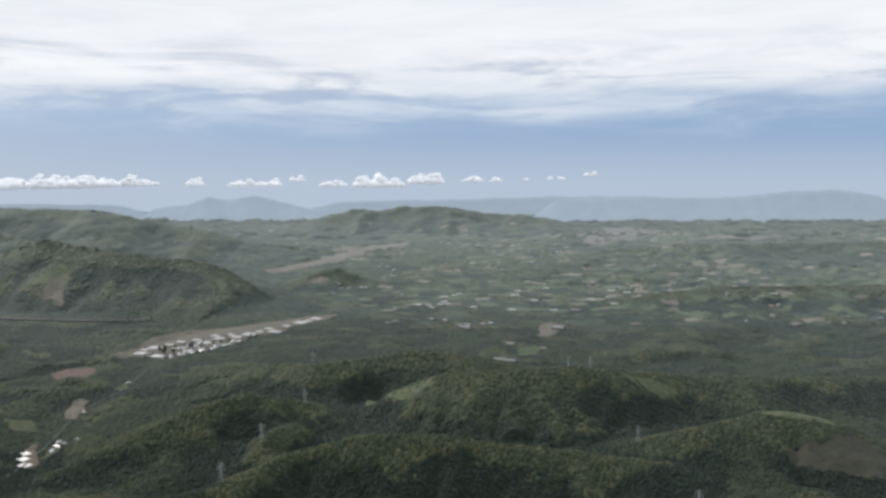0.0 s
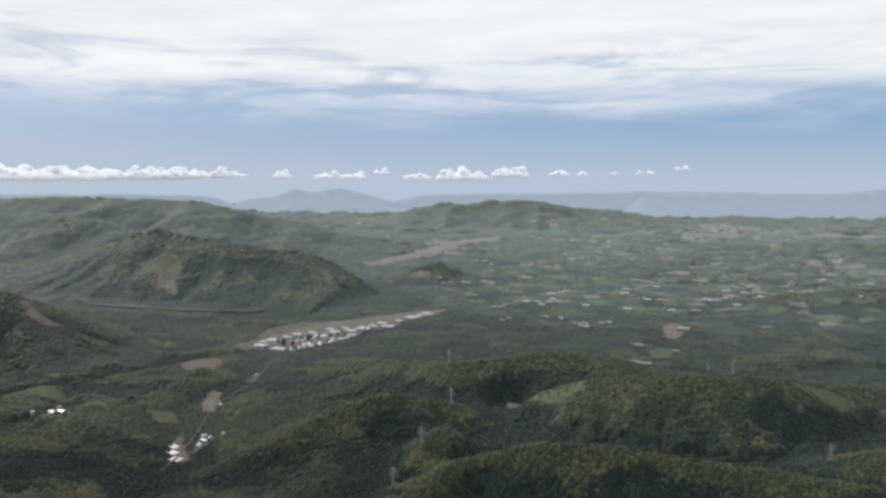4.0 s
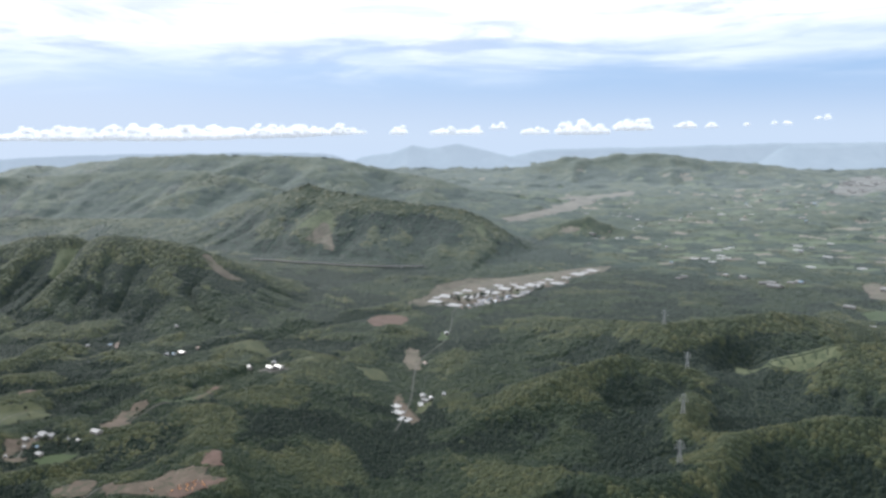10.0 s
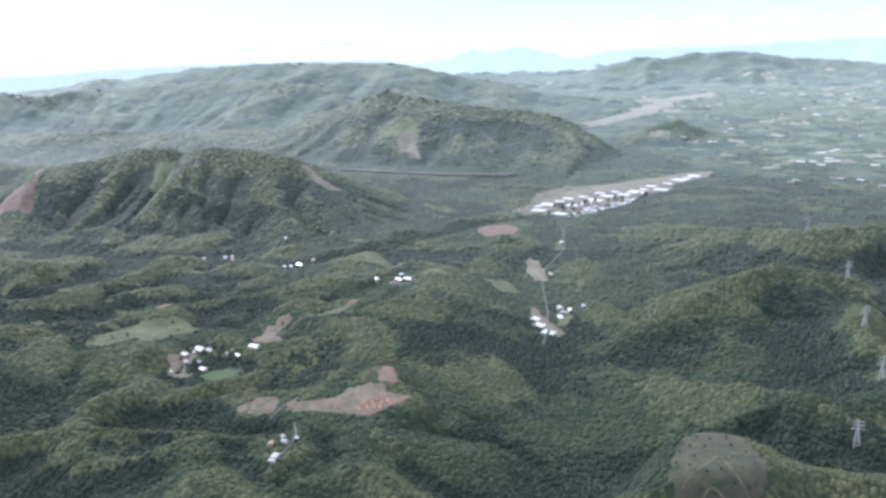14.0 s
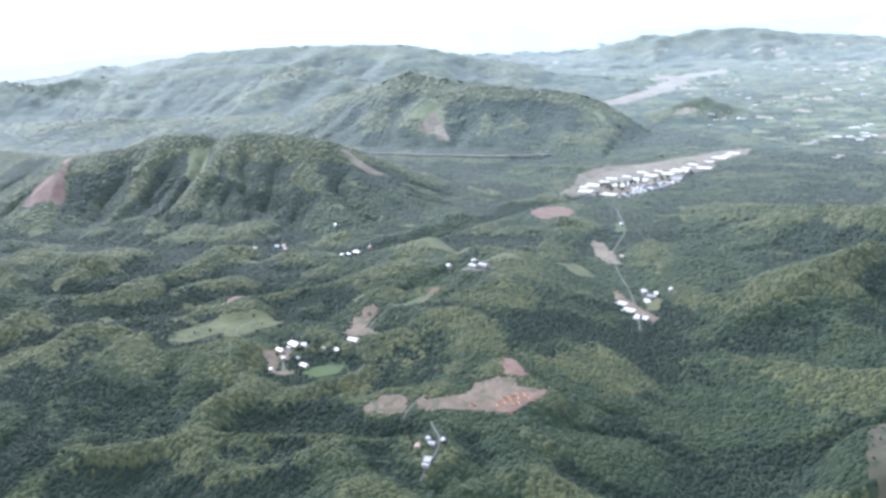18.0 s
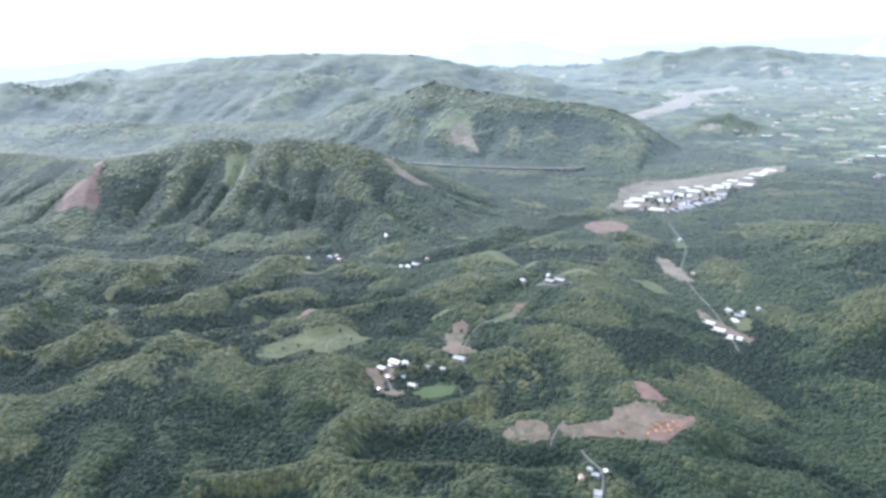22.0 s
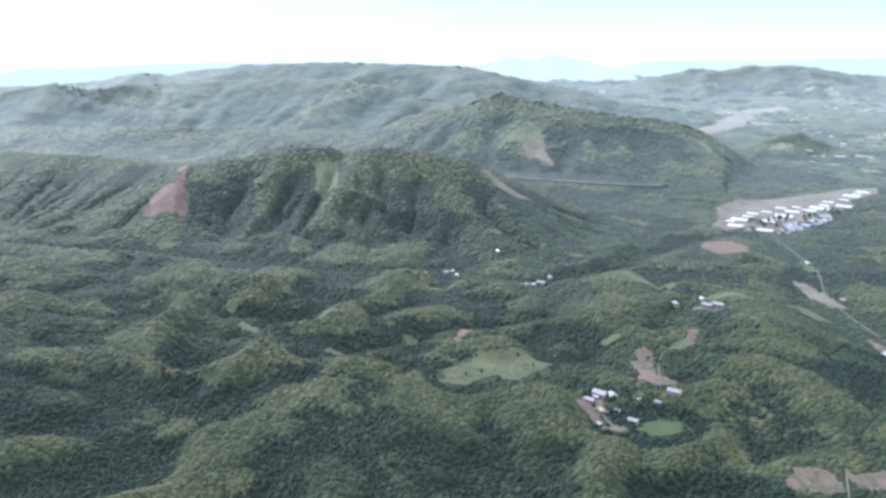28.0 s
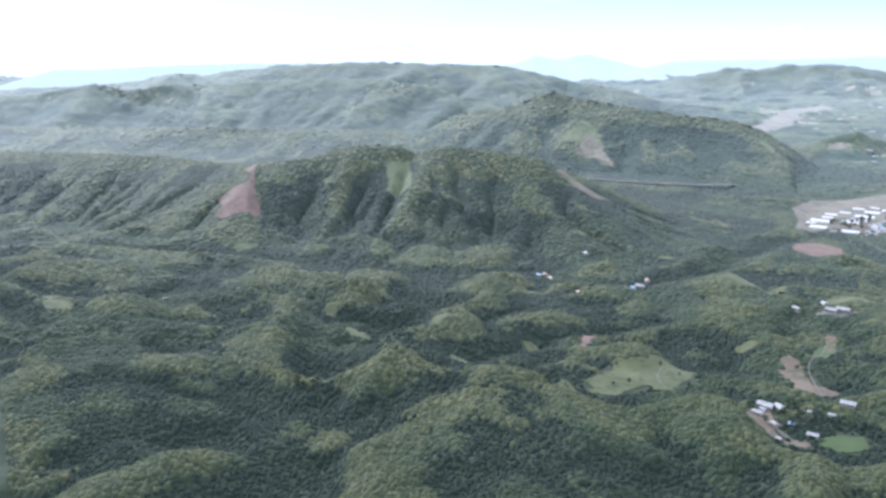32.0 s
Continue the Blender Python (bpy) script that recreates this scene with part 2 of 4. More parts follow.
M_WHITE = surface("pale_metal", two_tones((0.155, 0.165, 0.175), (0.25, 0.25, 0.25), 0.3), 0.4, 0.5)
M_TIMBER = surface("dark_timber", two_tones((0.09, 0.06, 0.04), (0.16, 0.11, 0.07), 1.0), 0.7, 0.3)
M_PANE = surface("window_glass", two_tones((0.03, 0.04, 0.05), (0.06, 0.07, 0.08), 1.0), 0.08, 0.6)
M_FILM = surface("greenhouse_film", two_tones((0.29, 0.30, 0.31), (0.44, 0.445, 0.45), 0.12), 0.35, 0.5)
M_LOG = surface("fresh_logs", two_tones((0.30, 0.14, 0.06), (0.42, 0.22, 0.10), 1.2), 0.8, 0.3)
M_STEEL = surface("galvanised_steel", two_tones((0.25, 0.26, 0.265), (0.34, 0.35, 0.355), 0.8), 0.45, 0.5)

# ---- relief ----


def lattice(ix, iy, seed):
    h = (ix.astype(np.int64) * 374761393 + iy.astype(np.int64) * 668265263 + seed * 2147483647) & 0xFFFFFFFF
    h = ((h ^ (h >> 13)) * 1274126177) & 0xFFFFFFFF
    return ((h ^ (h >> 16)) & 0xFFFFFF) / float(0xFFFFFF)


def grain(x, y, size, seed=0):
    """Smooth noise from 0 to 1 with features of that size in metres."""
    x, y = x / size, y / size
    ix, iy = np.floor(x), np.floor(y)
    fx, fy = x - ix, y - iy
    fx, fy = fx * fx * fx * (fx * (fx * 6 - 15) + 10), fy * fy * fy * (fy * (fy * 6 - 15) + 10)
    a, b = lattice(ix, iy, seed), lattice(ix + 1, iy, seed)
    c, d = lattice(ix, iy + 1, seed), lattice(ix + 1, iy + 1, seed)
    return (a * (1 - fx) + b * fx) * (1 - fy) + (c * (1 - fx) + d * fx) * fy


def layers(x, y, size, n=4, seed=0, gain=0.5):
    total, amp, norm = 0.0, 1.0, 0.0
    for i in range(n):
        total = total + amp * grain(x, y, size, seed + i * 17)
        norm, amp, size = norm + amp, amp * gain, size * 0.5
        x, y = x * 0.8 - y * 0.6, x * 0.6 + y * 0.8
    return total / norm


def smooth(v, a, b):
    t = np.clip((v - a) / (b - a), 0, 1)
    return t * t * (3 - 2 * t)


def along(x, y, line):
    """Distance to a line of (x, y, height) corners (minus on its right), the height at the nearest place on it, and the way along it."""
    best, tall, run, hand = np.full(x.shape, 1e9), np.zeros(x.shape), np.zeros(x.shape), np.ones(x.shape)
    start = 0.0
    for (x0, y0, z0), (x1, y1, z1) in zip(line[:-1], line[1:]):
        dx, dy = x1 - x0, y1 - y0
        span = math.hypot(dx, dy)
        t = ((x - x0) * dx + (y - y0) * dy) / (span * span)
        c = np.clip(t, 0, 1)
        d = np.hypot(x - x0 - c * dx, y - y0 - c * dy)
        near = d < best
        best, tall, run = np.where(near, d, best), np.where(near, z0 + c * (z1 - z0), tall), np.where(near, start + c * span, run)
        hand = np.where(near, np.where(dx * (y - y0) - dy * (x - x0) > 0, 1.0, -1.0), hand)
        start += span
    return best, tall, run, hand


# crests as corners (x, y, height), with the half width of the hill and how deep its gullies cut
CRESTS = [
    # the long ridge with the pointed summit
    ([(-1250, 1900, 106), (-1105, 1850, 134), (-1056, 1850, 155), (-1015, 1850, 166), (-974, 1850, 155), (-921, 1850, 145), (-815, 1850, 131), (-744, 1850, 119), (-687, 1850, 114), (-625, 1850, 108), (-563, 1850, 90), (-512, 1850, 60), (-440, 1840, 10)], 300, 0.42),
    # the hills behind it
    ([(-2900, 2050, 120), (-2754, 2100, 121), (-2629, 2110, 133), (-2537, 2130, 148), (-2480, 2140, 156), (-2394, 2160, 140), (-2292, 2220, 150), (-2188, 2280, 154), (-1985, 2350, 160), (-1787, 2350, 166), (-1591, 2350, 166), (-1423, 2350, 138), (-1300, 2330, 108)], 480, 0.5),
    ([(-2700, 1800, 56), (-2300, 1820, 62), (-1900, 1850, 66), (-1600, 1880, 64), (-1400, 1900, 66)], 260, 0.4),
    ([(-3333, 2659, 107), (-2875, 2750, 124), (-2711, 2750, 151), (-2603, 2750, 170), (-2503, 2750, 159), (-2163, 2750, 198), (-2009, 2750, 202), (-1757, 2750, 211), (-1537, 2750, 201), (-1325, 2750, 199), (-1223, 2750, 179), (-1081, 2750, 150), (-923, 2750, 127), (-774, 2750, 79)], 560, 0.45),
    # the near ridge with the notch and the landslip
    ([(-1900, 1200, 92), (-1656, 1190, 94), (-1541, 1180, 94), (-1431, 1150, 92), (-1351, 1110, 100), (-1276, 1150, 110), (-1245, 1165, 122), (-1190, 1170, 127), (-1151, 1170, 126), (-1126, 1170, 115), (-1103, 1170, 125), (-1070, 1170, 128), (-1029, 1175, 124), (-983, 1185, 118), (-939, 1195, 111), (-904, 1205, 94), (-830, 1230, 56), (-760, 1250, 26)], 235, 0.24),
    ([(-1356, 1130, 98), (-1346, 1082, 97), (-1322, 1010, 76), (-1304, 962, 57), (-1285, 890, 36)], 90, 0.35),
    ([(-1150, 1170, 120), (-1140, 1128, 90), (-1140, 1060, 48), (-1130, 990, 30)], 90, 0.35),
    # low hills by the village and on the far plain
    ([(-420, 2060, 40), (-330, 2080, 66), (-270, 2080, 40)], 110, 0.4),
    ([(-660, 3700, 120), (-502, 3700, 165), (-382, 3700, 153), (-251, 3700, 177), (-44, 3700, 173), (133, 3700, 143), (356, 3700, 129), (550, 3700, 100), (741, 3700, 72)], 330, 0.5),
    ([(500, 2700, 50), (800, 2720, 74), (1150, 2700, 80), (1500, 2650, 90)], 260, 0.5),
    ([(420, 1750, 40), (640, 1800, 56), (900, 1780, 60), (1250, 1750, 66)], 220, 0.5),
    # the wooded hill beside the valley, with the meadow and the pylons
    ([(-360, 1140, 26), (-260, 1060, 48), (-190, 1005, 60), (-60, 1050, 70), (40, 1090, 52), (120, 1110, 28)], 150, 0.5),
    ([(-125, 978, 14), (-111, 967, 23), (-62, 932, 51), (-26, 907, 72), (24, 897, 80), (82, 890, 84), (139, 895, 86), (196, 905, 80), (278, 930, 66), (400, 965, 54), (640, 1020, 40)], 150, 0.45),
    ([(-405, 690, 18), (-363, 764, 42), (-313, 797, 54), (-245, 860, 62), (-180, 870, 50)], 95, 0.4),
    ([(-415, 540, 32), (-382, 567, 52), (-341, 585, 62), (-292, 577, 62), (-238, 571, 60), (-195, 600, 56), (-150, 675, 58), (-87, 690, 71), (-27, 690, 73), (23, 690, 66), (120, 690, 54), (200, 690, 42), (290, 670, 24)], 110, 0.5),
    ([(-360, 440, 58), (-318, 470, 72), (-260, 470, 66), (-150, 480, 62), (0, 500, 66), (200, 480, 70)], 90, 0.4),
    ([(-192, 700, 46), (-190, 740, 56), (-178, 800, 46)], 60, 0.3),
    # the terraced hill
    ([(215, 745, 52), (287, 760, 64), (313, 760, 73), (345, 760, 73), (374, 760, 67), (403, 760, 58), (440, 760, 42), (490, 765, 28)], 120, 0.2),
    # spurs and knolls under the path
    ([(-965, 455, 34), (-955, 515, 58), (-948, 566, 72), (-912, 552, 58), (-870, 528, 40)], 52, 0.3),
    ([(-924, 455, 40), (-907, 515, 60), (-881, 516, 60), (-845, 505, 46)], 40, 0.3),
    ([(-850, 455, 44), (-810, 482, 60), (-770, 482, 60), (-740, 462, 46)], 42, 0.3),
    ([(-754, 400, 62), (-688, 424, 66), (-630, 432, 66), (-560, 440, 64)], 45, 0.3),
    ([(-600, 500, 60), (-560, 505, 63), (-500, 512, 62), (-440, 520, 40)], 45, 0.3),
    ([(-545, 1120, 15), (-600, 1105, 18), (-690, 1010, 26), (-760, 960, 24)], 70, 0.3),
    ([(-640, 905, 32), (-590, 880, 36), (-540, 860, 30)], 60, 0.3),
]
STREAM = [(-400, 560, 22), (-440, 700, 12), (-455, 760, 10), (-470, 830, 9), (-490, 900, 9), (-500, 960, 9), (-485, 1060, 8), (-500, 1150, 8), (-520, 1240, 8), (-470, 1390, 8), (-350, 1560, 9), (-240, 1720, 12)]
BROOK = [(-1500, 860, 24), (-1250, 900, 18), (-1050, 890, 15), (-900, 925, 13), (-790, 915, 12), (-700, 1000, 11), (-620, 1150, 9), (-540, 1240, 8)]
RAVINE = [(-900, 640, 30), (-840, 700, 26), (-770, 780, 20), (-760, 860, 14), (-790, 915, 12)]

# levelled places: x, y, radius, height
PADS = [(-116, 956, 26, 18), (-692, 530, 26, 48), (-664, 534, 24, 47), (-795, 566, 28, 48), (-512, 508, 20, 61), (-826, 680, 24, 39), (-695, 560, 30, 47), (-785, 604, 48, 47), (-790, 645, 22, 52), (-669, 635, 36, 41), (-562, 495, 34, 61), (-520, 500, 22, 62), (-533, 538, 20, 63), (-597, 479, 22, 62), (-558, 432, 20, 64), (-318, 468, 34, 74), (-664, 545, 22, 46), (-616, 820, 24, 35), (-578, 1114, 36, 17), (-795, 905, 20, 15), (-850, 858, 16, 17), (-900, 910, 24, 17), (-648, 706, 22, 38), (80, 1190, 30, 18), (25, 1482, 30, 14), (208, 1490, 34, 12), (130, 1280, 40, 17), (-1120, 1540, 80, 34), (-1000, 1515, 80, 31), (-880, 1505, 80, 28), (-760, 1505, 70, 25)]


def uncarved(x, y):
    """The height of the hills before water has cut them."""
    x, y = np.asarray(x, float), np.asarray(y, float)
    wx = x + 60 * (layers(x, y, 170, 3, 5) - 0.5)
    wy = y + 60 * (layers(x, y, 170, 3, 9) - 0.5)
    low = 11 + 0.028 * np.maximum(0, y - 1900)
    # the broken upland over which the path runs
    rise = smooth(-y, -1080, -420) * (1 - 0.62 * smooth(x, -520, -380))
    z = low + 38 * rise
    knoll = np.abs(2 * layers(wx, wy, 105, 3, 21, 0.45) - 1) + 0.48 * np.abs(2 * grain(wx, wy, 46, 33) - 1)
    ridged = 1 - np.abs(2 * layers(wx, wy, 130, 3, 27, 0.5) - 1)
    spine = 1 - np.abs(2 * layers(wx, 0.8 * wy, 125, 4, 227, 0.46) - 1)
    near = 1 - smooth(y, 760, 980)
    east = smooth(x, -520, -380)
    rough = 24 * (1 - smooth(y, 1250, 1600)) + 7 + 16 * smooth(y, 1900, 2900) + 14 * smooth(x, 150, 500) * smooth(y, 1000, 1300)
    z = z + rough * ((1 - east) * ((0.75 - 0.3 * near) * (knoll - 0.37) + 0.75 * (1 - near) * (ridged - 0.62) + 1.35 * near * (spine - 0.66)) + east * 0.8 * (ridged - 0.62))
    # small creases over the knolls
    crease = 1 - np.abs(2 * layers(wx, wy, 36, 2, 151, 0.5) - 1)
    z = z + 6.5 * (1 - smooth(y, 900, 1250)) * (crease - 0.62)
    for i, (line, wide, cut) in enumerate(CRESTS):
        reach = 1.3 * wide + 60
        cx, cy = [c[0] for c in line], [c[1] for c in line]
        here = (x > min(cx) - reach) & (x < max(cx) + reach) & (y > min(cy) - reach) & (y < max(cy) + reach)
        if not here.any():
            continue
        px, py, bx, by, pz, base = x[here], y[here], wx[here], wy[here], z[here], low[here]
        k = 0.3 if wide > 150 else 0.12
        d, tall, run, hand = along(px + k * (bx - px), py + k * (by - py), line)
        d = np.sqrt(d * d + 25) - 5
        # spurs run down from the crest, with gullies between them
        size = 0.62 * wide if wide > 150 else 0.42 * wide
        sx, sy = run + 0.7 * (bx - px) + hand * 913, (0.42 if wide < 250 else 0.22) * d + hand * 471
        spur = 1 - np.abs(2 * layers(sx, sy, size, 2 if wide > 250 else 3, 60 + i, 0.42) - 1)
        side = 1 - np.abs(2 * layers(bx, by, size * 0.45, 3, 130 + i, 0.5) - 1)
        share = 0.28 if wide < 250 else 0.14
        spur = (1 - share) * spur + share * side
        s = np.clip(d / (wide * (0.62 + 0.6 * spur)), 0, 1)
        f = (1 - s) ** 1.2 * (1 - cut * (1 - spur) * 4 * s * (1 - s))
        hill = base - 6 + (tall - base + 6) * f
        k = np.clip(0.5 + 0.5 * (hill - pz) / 10, 0, 1) * (s < 1)
        z[here] = pz * (1 - k) + hill * k + 10 * k * (1 - k)
    return z


def nearby(z, di, dj):
    """The grid moved by one cell, its rim repeated."""
    p = np.pad(z, 1, mode="edge")
    return p[1 + di:1 + di + z.shape[0], 1 + dj:1 + dj + z.shape[1]]


AROUND = [(i, j) for i in (-1, 0, 1) for j in (-1, 0, 1) if i or j]


def drained(z, passes):
    """Fills the hollows that have no way out."""
    full = z + 6
    for _ in range(passes):
        low = np.minimum.reduce([nearby(z, i, j) for i, j in AROUND])
        z = np.minimum(np.maximum(z, low + 0.03), full)
    return z


def carve(z, cell, rounds, strength):
    """Lets rain cut valleys: each cell drains to its steepest neighbour and wears down with the water that passes it."""
    here = np.arange(z.size).reshape(z.shape)
    for k in range(rounds):
        if k % 6 == 0:
            z = drained(z, 60)
        drop, to, span = np.zeros(z.shape), here, np.full(z.shape, cell)
        for i, j in AROUND:
            d = cell * math.hypot(i, j)
            s = (z - nearby(z, i, j)) / d
            steep = s > drop
            drop, to, span = np.where(steep, s, drop), np.where(steep, nearby(here, i, j), to), np.where(steep, d, span)
        to, moves = to.ravel(), (to != here).ravel()
        water = np.ones(z.size)
        for _ in range(70):
            water = 1 + np.bincount(to, water * moves, z.size)
        cut = strength * np.maximum(0.15, np.sqrt(water) - 3.2).reshape(z.shape) * np.minimum(drop, 0.32)
        z = z - np.minimum(cut, 0.7 * drop * span)
        mean = sum(nearby(z, i, j) for i, j in ((1, 0), (-1, 0), (0, 1), (0, -1))) / 4
        z = z + 0.06 * (mean - z)
    return z


def blurred(a, n):
    """A mean over a square of 2n + 1 cells."""
    for axis in (0, 1):
        p = np.pad(a, [(n + 1, n) if k == axis else (0, 0) for k in (0, 1)], mode="edge")
        c = np.cumsum(p, axis=axis)
        a = (np.take(c, np.arange(2 * n + 1, c.shape[axis]), axis=axis) - np.take(c, np.arange(0, c.shape[axis] - 2 * n - 1), axis=axis)) / (2 * n + 1)
    return a


CELL, X0, Y0 = 7.0, -2300.0, 200.0
RAIN_X, RAIN_Y = np.meshgrid(np.arange(X0, 1300, CELL), np.arange(Y0, 3300, CELL), indexing="ij")
RAW = uncarved(RAIN_X, RAIN_Y)
WORN = carve(RAW, CELL, 18, 0.42) - RAW
# broad spurs alone on the far hills
FAR_OFF = smooth(RAIN_Y, 1250, 1700)
WORN = WORN * (1 - FAR_OFF) + FAR_OFF * blurred(WORN, 2)
# fades out towards the rim of the grid
WORN *= smooth(RAIN_X, X0, X0 + 120) * (1 - smooth(RAIN_X, 1150, 1290)) * smooth(RAIN_Y, Y0, Y0 + 60) * (1 - smooth(RAIN_Y, 3100, 3280))


def worn(x, y):
    """How far water has cut the ground."""
    a = np.clip((x - X0) / CELL, 0, WORN.shape[0] - 1.001)
    b = np.clip((y - Y0) / CELL, 0, WORN.shape[1] - 1.001)
    i, j = a.astype(int), b.astype(int)
    f, g = a - i, b - j
    return (WORN[i, j] * (1 - f) + WORN[i + 1, j] * f) * (1 - g) + (WORN[i, j + 1] * (1 - f) + WORN[i + 1, j + 1] * f) * g


def height(x, y):
    """The height of the ground."""
    x, y = np.asarray(x, float), np.asarray(y, float)
    wx = x + 60 * (layers(x, y, 170, 3, 5) - 0.5)
    z = uncarved(x, y) + worn(x, y)
    for line, flat, bank in ((STREAM, 16, 0.30), (BROOK, 3, 0.42), (RAVINE, 2, 0.45)):
        k = 0.2 if flat == 16 else 0.7
        d, tall = along(x + k * (wx - x), y + k * (wx - x), line)[:2]
        wide = flat + (50 * smooth(y, 1150, 1350) if flat == 16 else 0)
        floor = tall + bank * np.maximum(0, d - wide) + 1.2 * grain(x, y, 30, 3)
        z = np.minimum(z, floor)
    for px, py, r, flat in PADS:
        k = 0.85 * (1 - smooth(np.hypot(x - px, y - py), 0.55 * r, 1.5 * r))
        z = z * (1 - k) + flat * k
    return z + 0.8 * layers(x, y, 20, 2, 41)


def mesh_object(name, verts, faces, material, smooth_faces=True):
    """A mesh from arrays of corners and of faces with alike counts."""
    me = bpy.data.meshes.new(name)
    faces = np.asarray(faces, np.int32)
    k = faces.shape[1]
    me.vertices.add(len(verts))
    me.vertices.foreach_set("co", np.asarray(verts, np.float32).ravel())
    me.loops.add(faces.size)
    me.loops.foreach_set("vertex_index", faces.ravel())
    me.polygons.add(len(faces))
    me.polygons.foreach_set("loop_start", np.arange(0, faces.size, k, dtype=np.int32))
    me.polygons.foreach_set("use_smooth", np.full(len(faces), smooth_faces))
    me.update(calc_edges=True)
    me.materials.append(material)
    return new(name, me)


def grid_faces(rows, cols):
    i = (np.arange(rows - 1)[:, None] * cols + np.arange(cols - 1)[None]).ravel()
    return np.stack([i, i + 1, i + 1 + cols, i + cols], 1)


AX, AY = -380.0, -350.0
FINE = 0.0036
OPEN = []
RADII = 300 * np.exp(np.arange(0, math.log(5300 / 300), FINE))
FAN = np.arange(-1.3, 0.85, FINE)
GR, GU = np.meshgrid(RADII, FAN, indexing="ij")
RELIEF = height(AX + GR * GU, AY + GR)


def level(x, y):
    """The height of the ground's own mesh."""
    x, y = np.asarray(x, float), np.asarray(y, float)
    r = np.maximum(y - AY, 301)
    a = np.clip(np.log(r / 300) / FINE, 0, len(RADII) - 1.001)
    b = np.clip(((x - AX) / r + 1.3) / FINE, 0, len(FAN) - 1.001)
    i, j = a.astype(int), b.astype(int)
    f, g = a - i, b - j
    return (RELIEF[i, j] * (1 - f) + RELIEF[i + 1, j] * f) * (1 - g) + (RELIEF[i, j + 1] * (1 - f) + RELIEF[i + 1, j + 1] * f) * g



def inside(x, y, poly):
    px, py = [p[0] for p in poly], [p[1] for p in poly]
    box = np.nonzero((x > min(px)) & (x < max(px)) & (y > min(py)) & (y < max(py)))
    hit = np.zeros(x.shape, bool)
    bx, by, h = x[box], y[box], np.zeros(len(box[0]), bool)
    for (x0, y0), (x1, y1) in zip(poly, poly[1:] + poly[:1]):
        if y0 != y1:
            h ^= ((y0 > by) != (y1 > by)) & (bx < (x1 - x0) * (by - y0) / (y1 - y0) + x0)
    hit[box] = h
    return hit


def clear_of(x, y):
    # the wood's edge is uneven
    x, y = x + 6 * (layers(x, y, 9, 2, 75) - 0.5), y + 6 * (layers(x, y, 9, 2, 76) - 0.5)
    keep = np.ones(x.shape, bool)
    for poly in OPEN:
        keep &= ~inside(x, y, poly)
    return keep



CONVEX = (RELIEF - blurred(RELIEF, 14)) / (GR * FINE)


# planted stands of conifers; some trace shaded slopes, darkened by drawing conifers there
DARK_STANDS = [
    [(-1050, 730), (-950, 733), (-867, 771), (-821, 826), (-773, 857), (-811, 757), (-862, 689), (-884, 579), (-922, 542), (-1018, 571), (-1047, 602), (-946, 589)],
    [(-829, 475), (-766, 482), (-739, 464), (-716, 479), (-682, 498), (-668, 472), (-697, 441), (-757, 429), (-789, 427)],
    [(-652, 688), (-555, 698), (-506, 800), (-490, 704), (-537, 599), (-538, 526), (-579, 536), (-621, 565)],
    [(-654, 454), (-577, 466), (-563, 414), (-631, 409)],
    [(-480, 714), (-416, 719), (-418, 630), (-439, 611), (-473, 656)],
    [(-1578, 1157), (-1244, 1136), (-1091, 1165), (-949, 1180), (-866, 1192), (-893, 1113), (-1003, 1119), (-1079, 1051), (-1198, 1091), (-1317, 1061), (-1465, 1030)],
    [(-1235, 563), (-1133, 604), (-1053, 549), (-982, 575), (-976, 487), (-988, 445), (-957, 407), (-1048, 377)],
    [(-844, 509), (-750, 480), (-729, 447), (-796, 433), (-859, 465)],
    [(-218, 1308), (3, 1457), (-8, 1032), (-108, 984), (-234, 1034)],
    [(-599, 637), (-518, 731), (-434, 700), (-421, 617), (-485, 601), (-548, 593)],
]


def cover_kind(x, y):
    """0 mixed woods, 1 conifers (planted slopes, and hollows as painted shade), 2 pale woods and scrub (tops, partly as
    painted sunlight).
    """
    r = np.maximum(y - AY, 301)
    i = np.clip(np.log(r / 300) / FINE, 0, len(RADII) - 1).astype(int)
    j = np.clip(((x - AX) / r + 1.3) / FINE, 0, len(FAN) - 1).astype(int)
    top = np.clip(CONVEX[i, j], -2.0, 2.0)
    n = layers(x, y, 95, 4, 90, 0.6) + 0.04 * (lattice(np.floor(x * 3), np.floor(y * 3), 16) - 0.5)
    p = layers(x, y, 66, 4, 95, 0.6) + 0.10 * (lattice(np.floor(x * 3), np.floor(y * 3), 15) - 0.5) - 0.045 * smooth(x, -470, -400) * (1 - smooth(y, 1300, 1500))
    open_land = 0.10 * smooth(y, 1600, 2200) * smooth(x + 0.25 * (y - 1900), -420, -250)
    grove = inside(x, y, [(-765, 400), (-765, 414), (-719, 424), (-680, 436), (-670, 428), (-700, 408), (-740, 396)])
    jx, jy = x + 7 * (lattice(np.floor(x * 3), np.floor(y * 3), 17) - 0.5), y + 7 * (lattice(np.floor(x * 3), np.floor(y * 3), 18) - 0.5)
    for stand_edge in DARK_STANDS:
        n = n + 0.11 * inside(jx, jy, stand_edge)
        p = p - 0.05 * inside(jx, jy, stand_edge)
    # relief weights the kinds: sunlit tops paler, shaded hollows darker, over the real cover
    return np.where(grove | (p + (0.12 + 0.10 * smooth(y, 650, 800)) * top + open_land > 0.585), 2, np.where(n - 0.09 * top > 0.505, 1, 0))


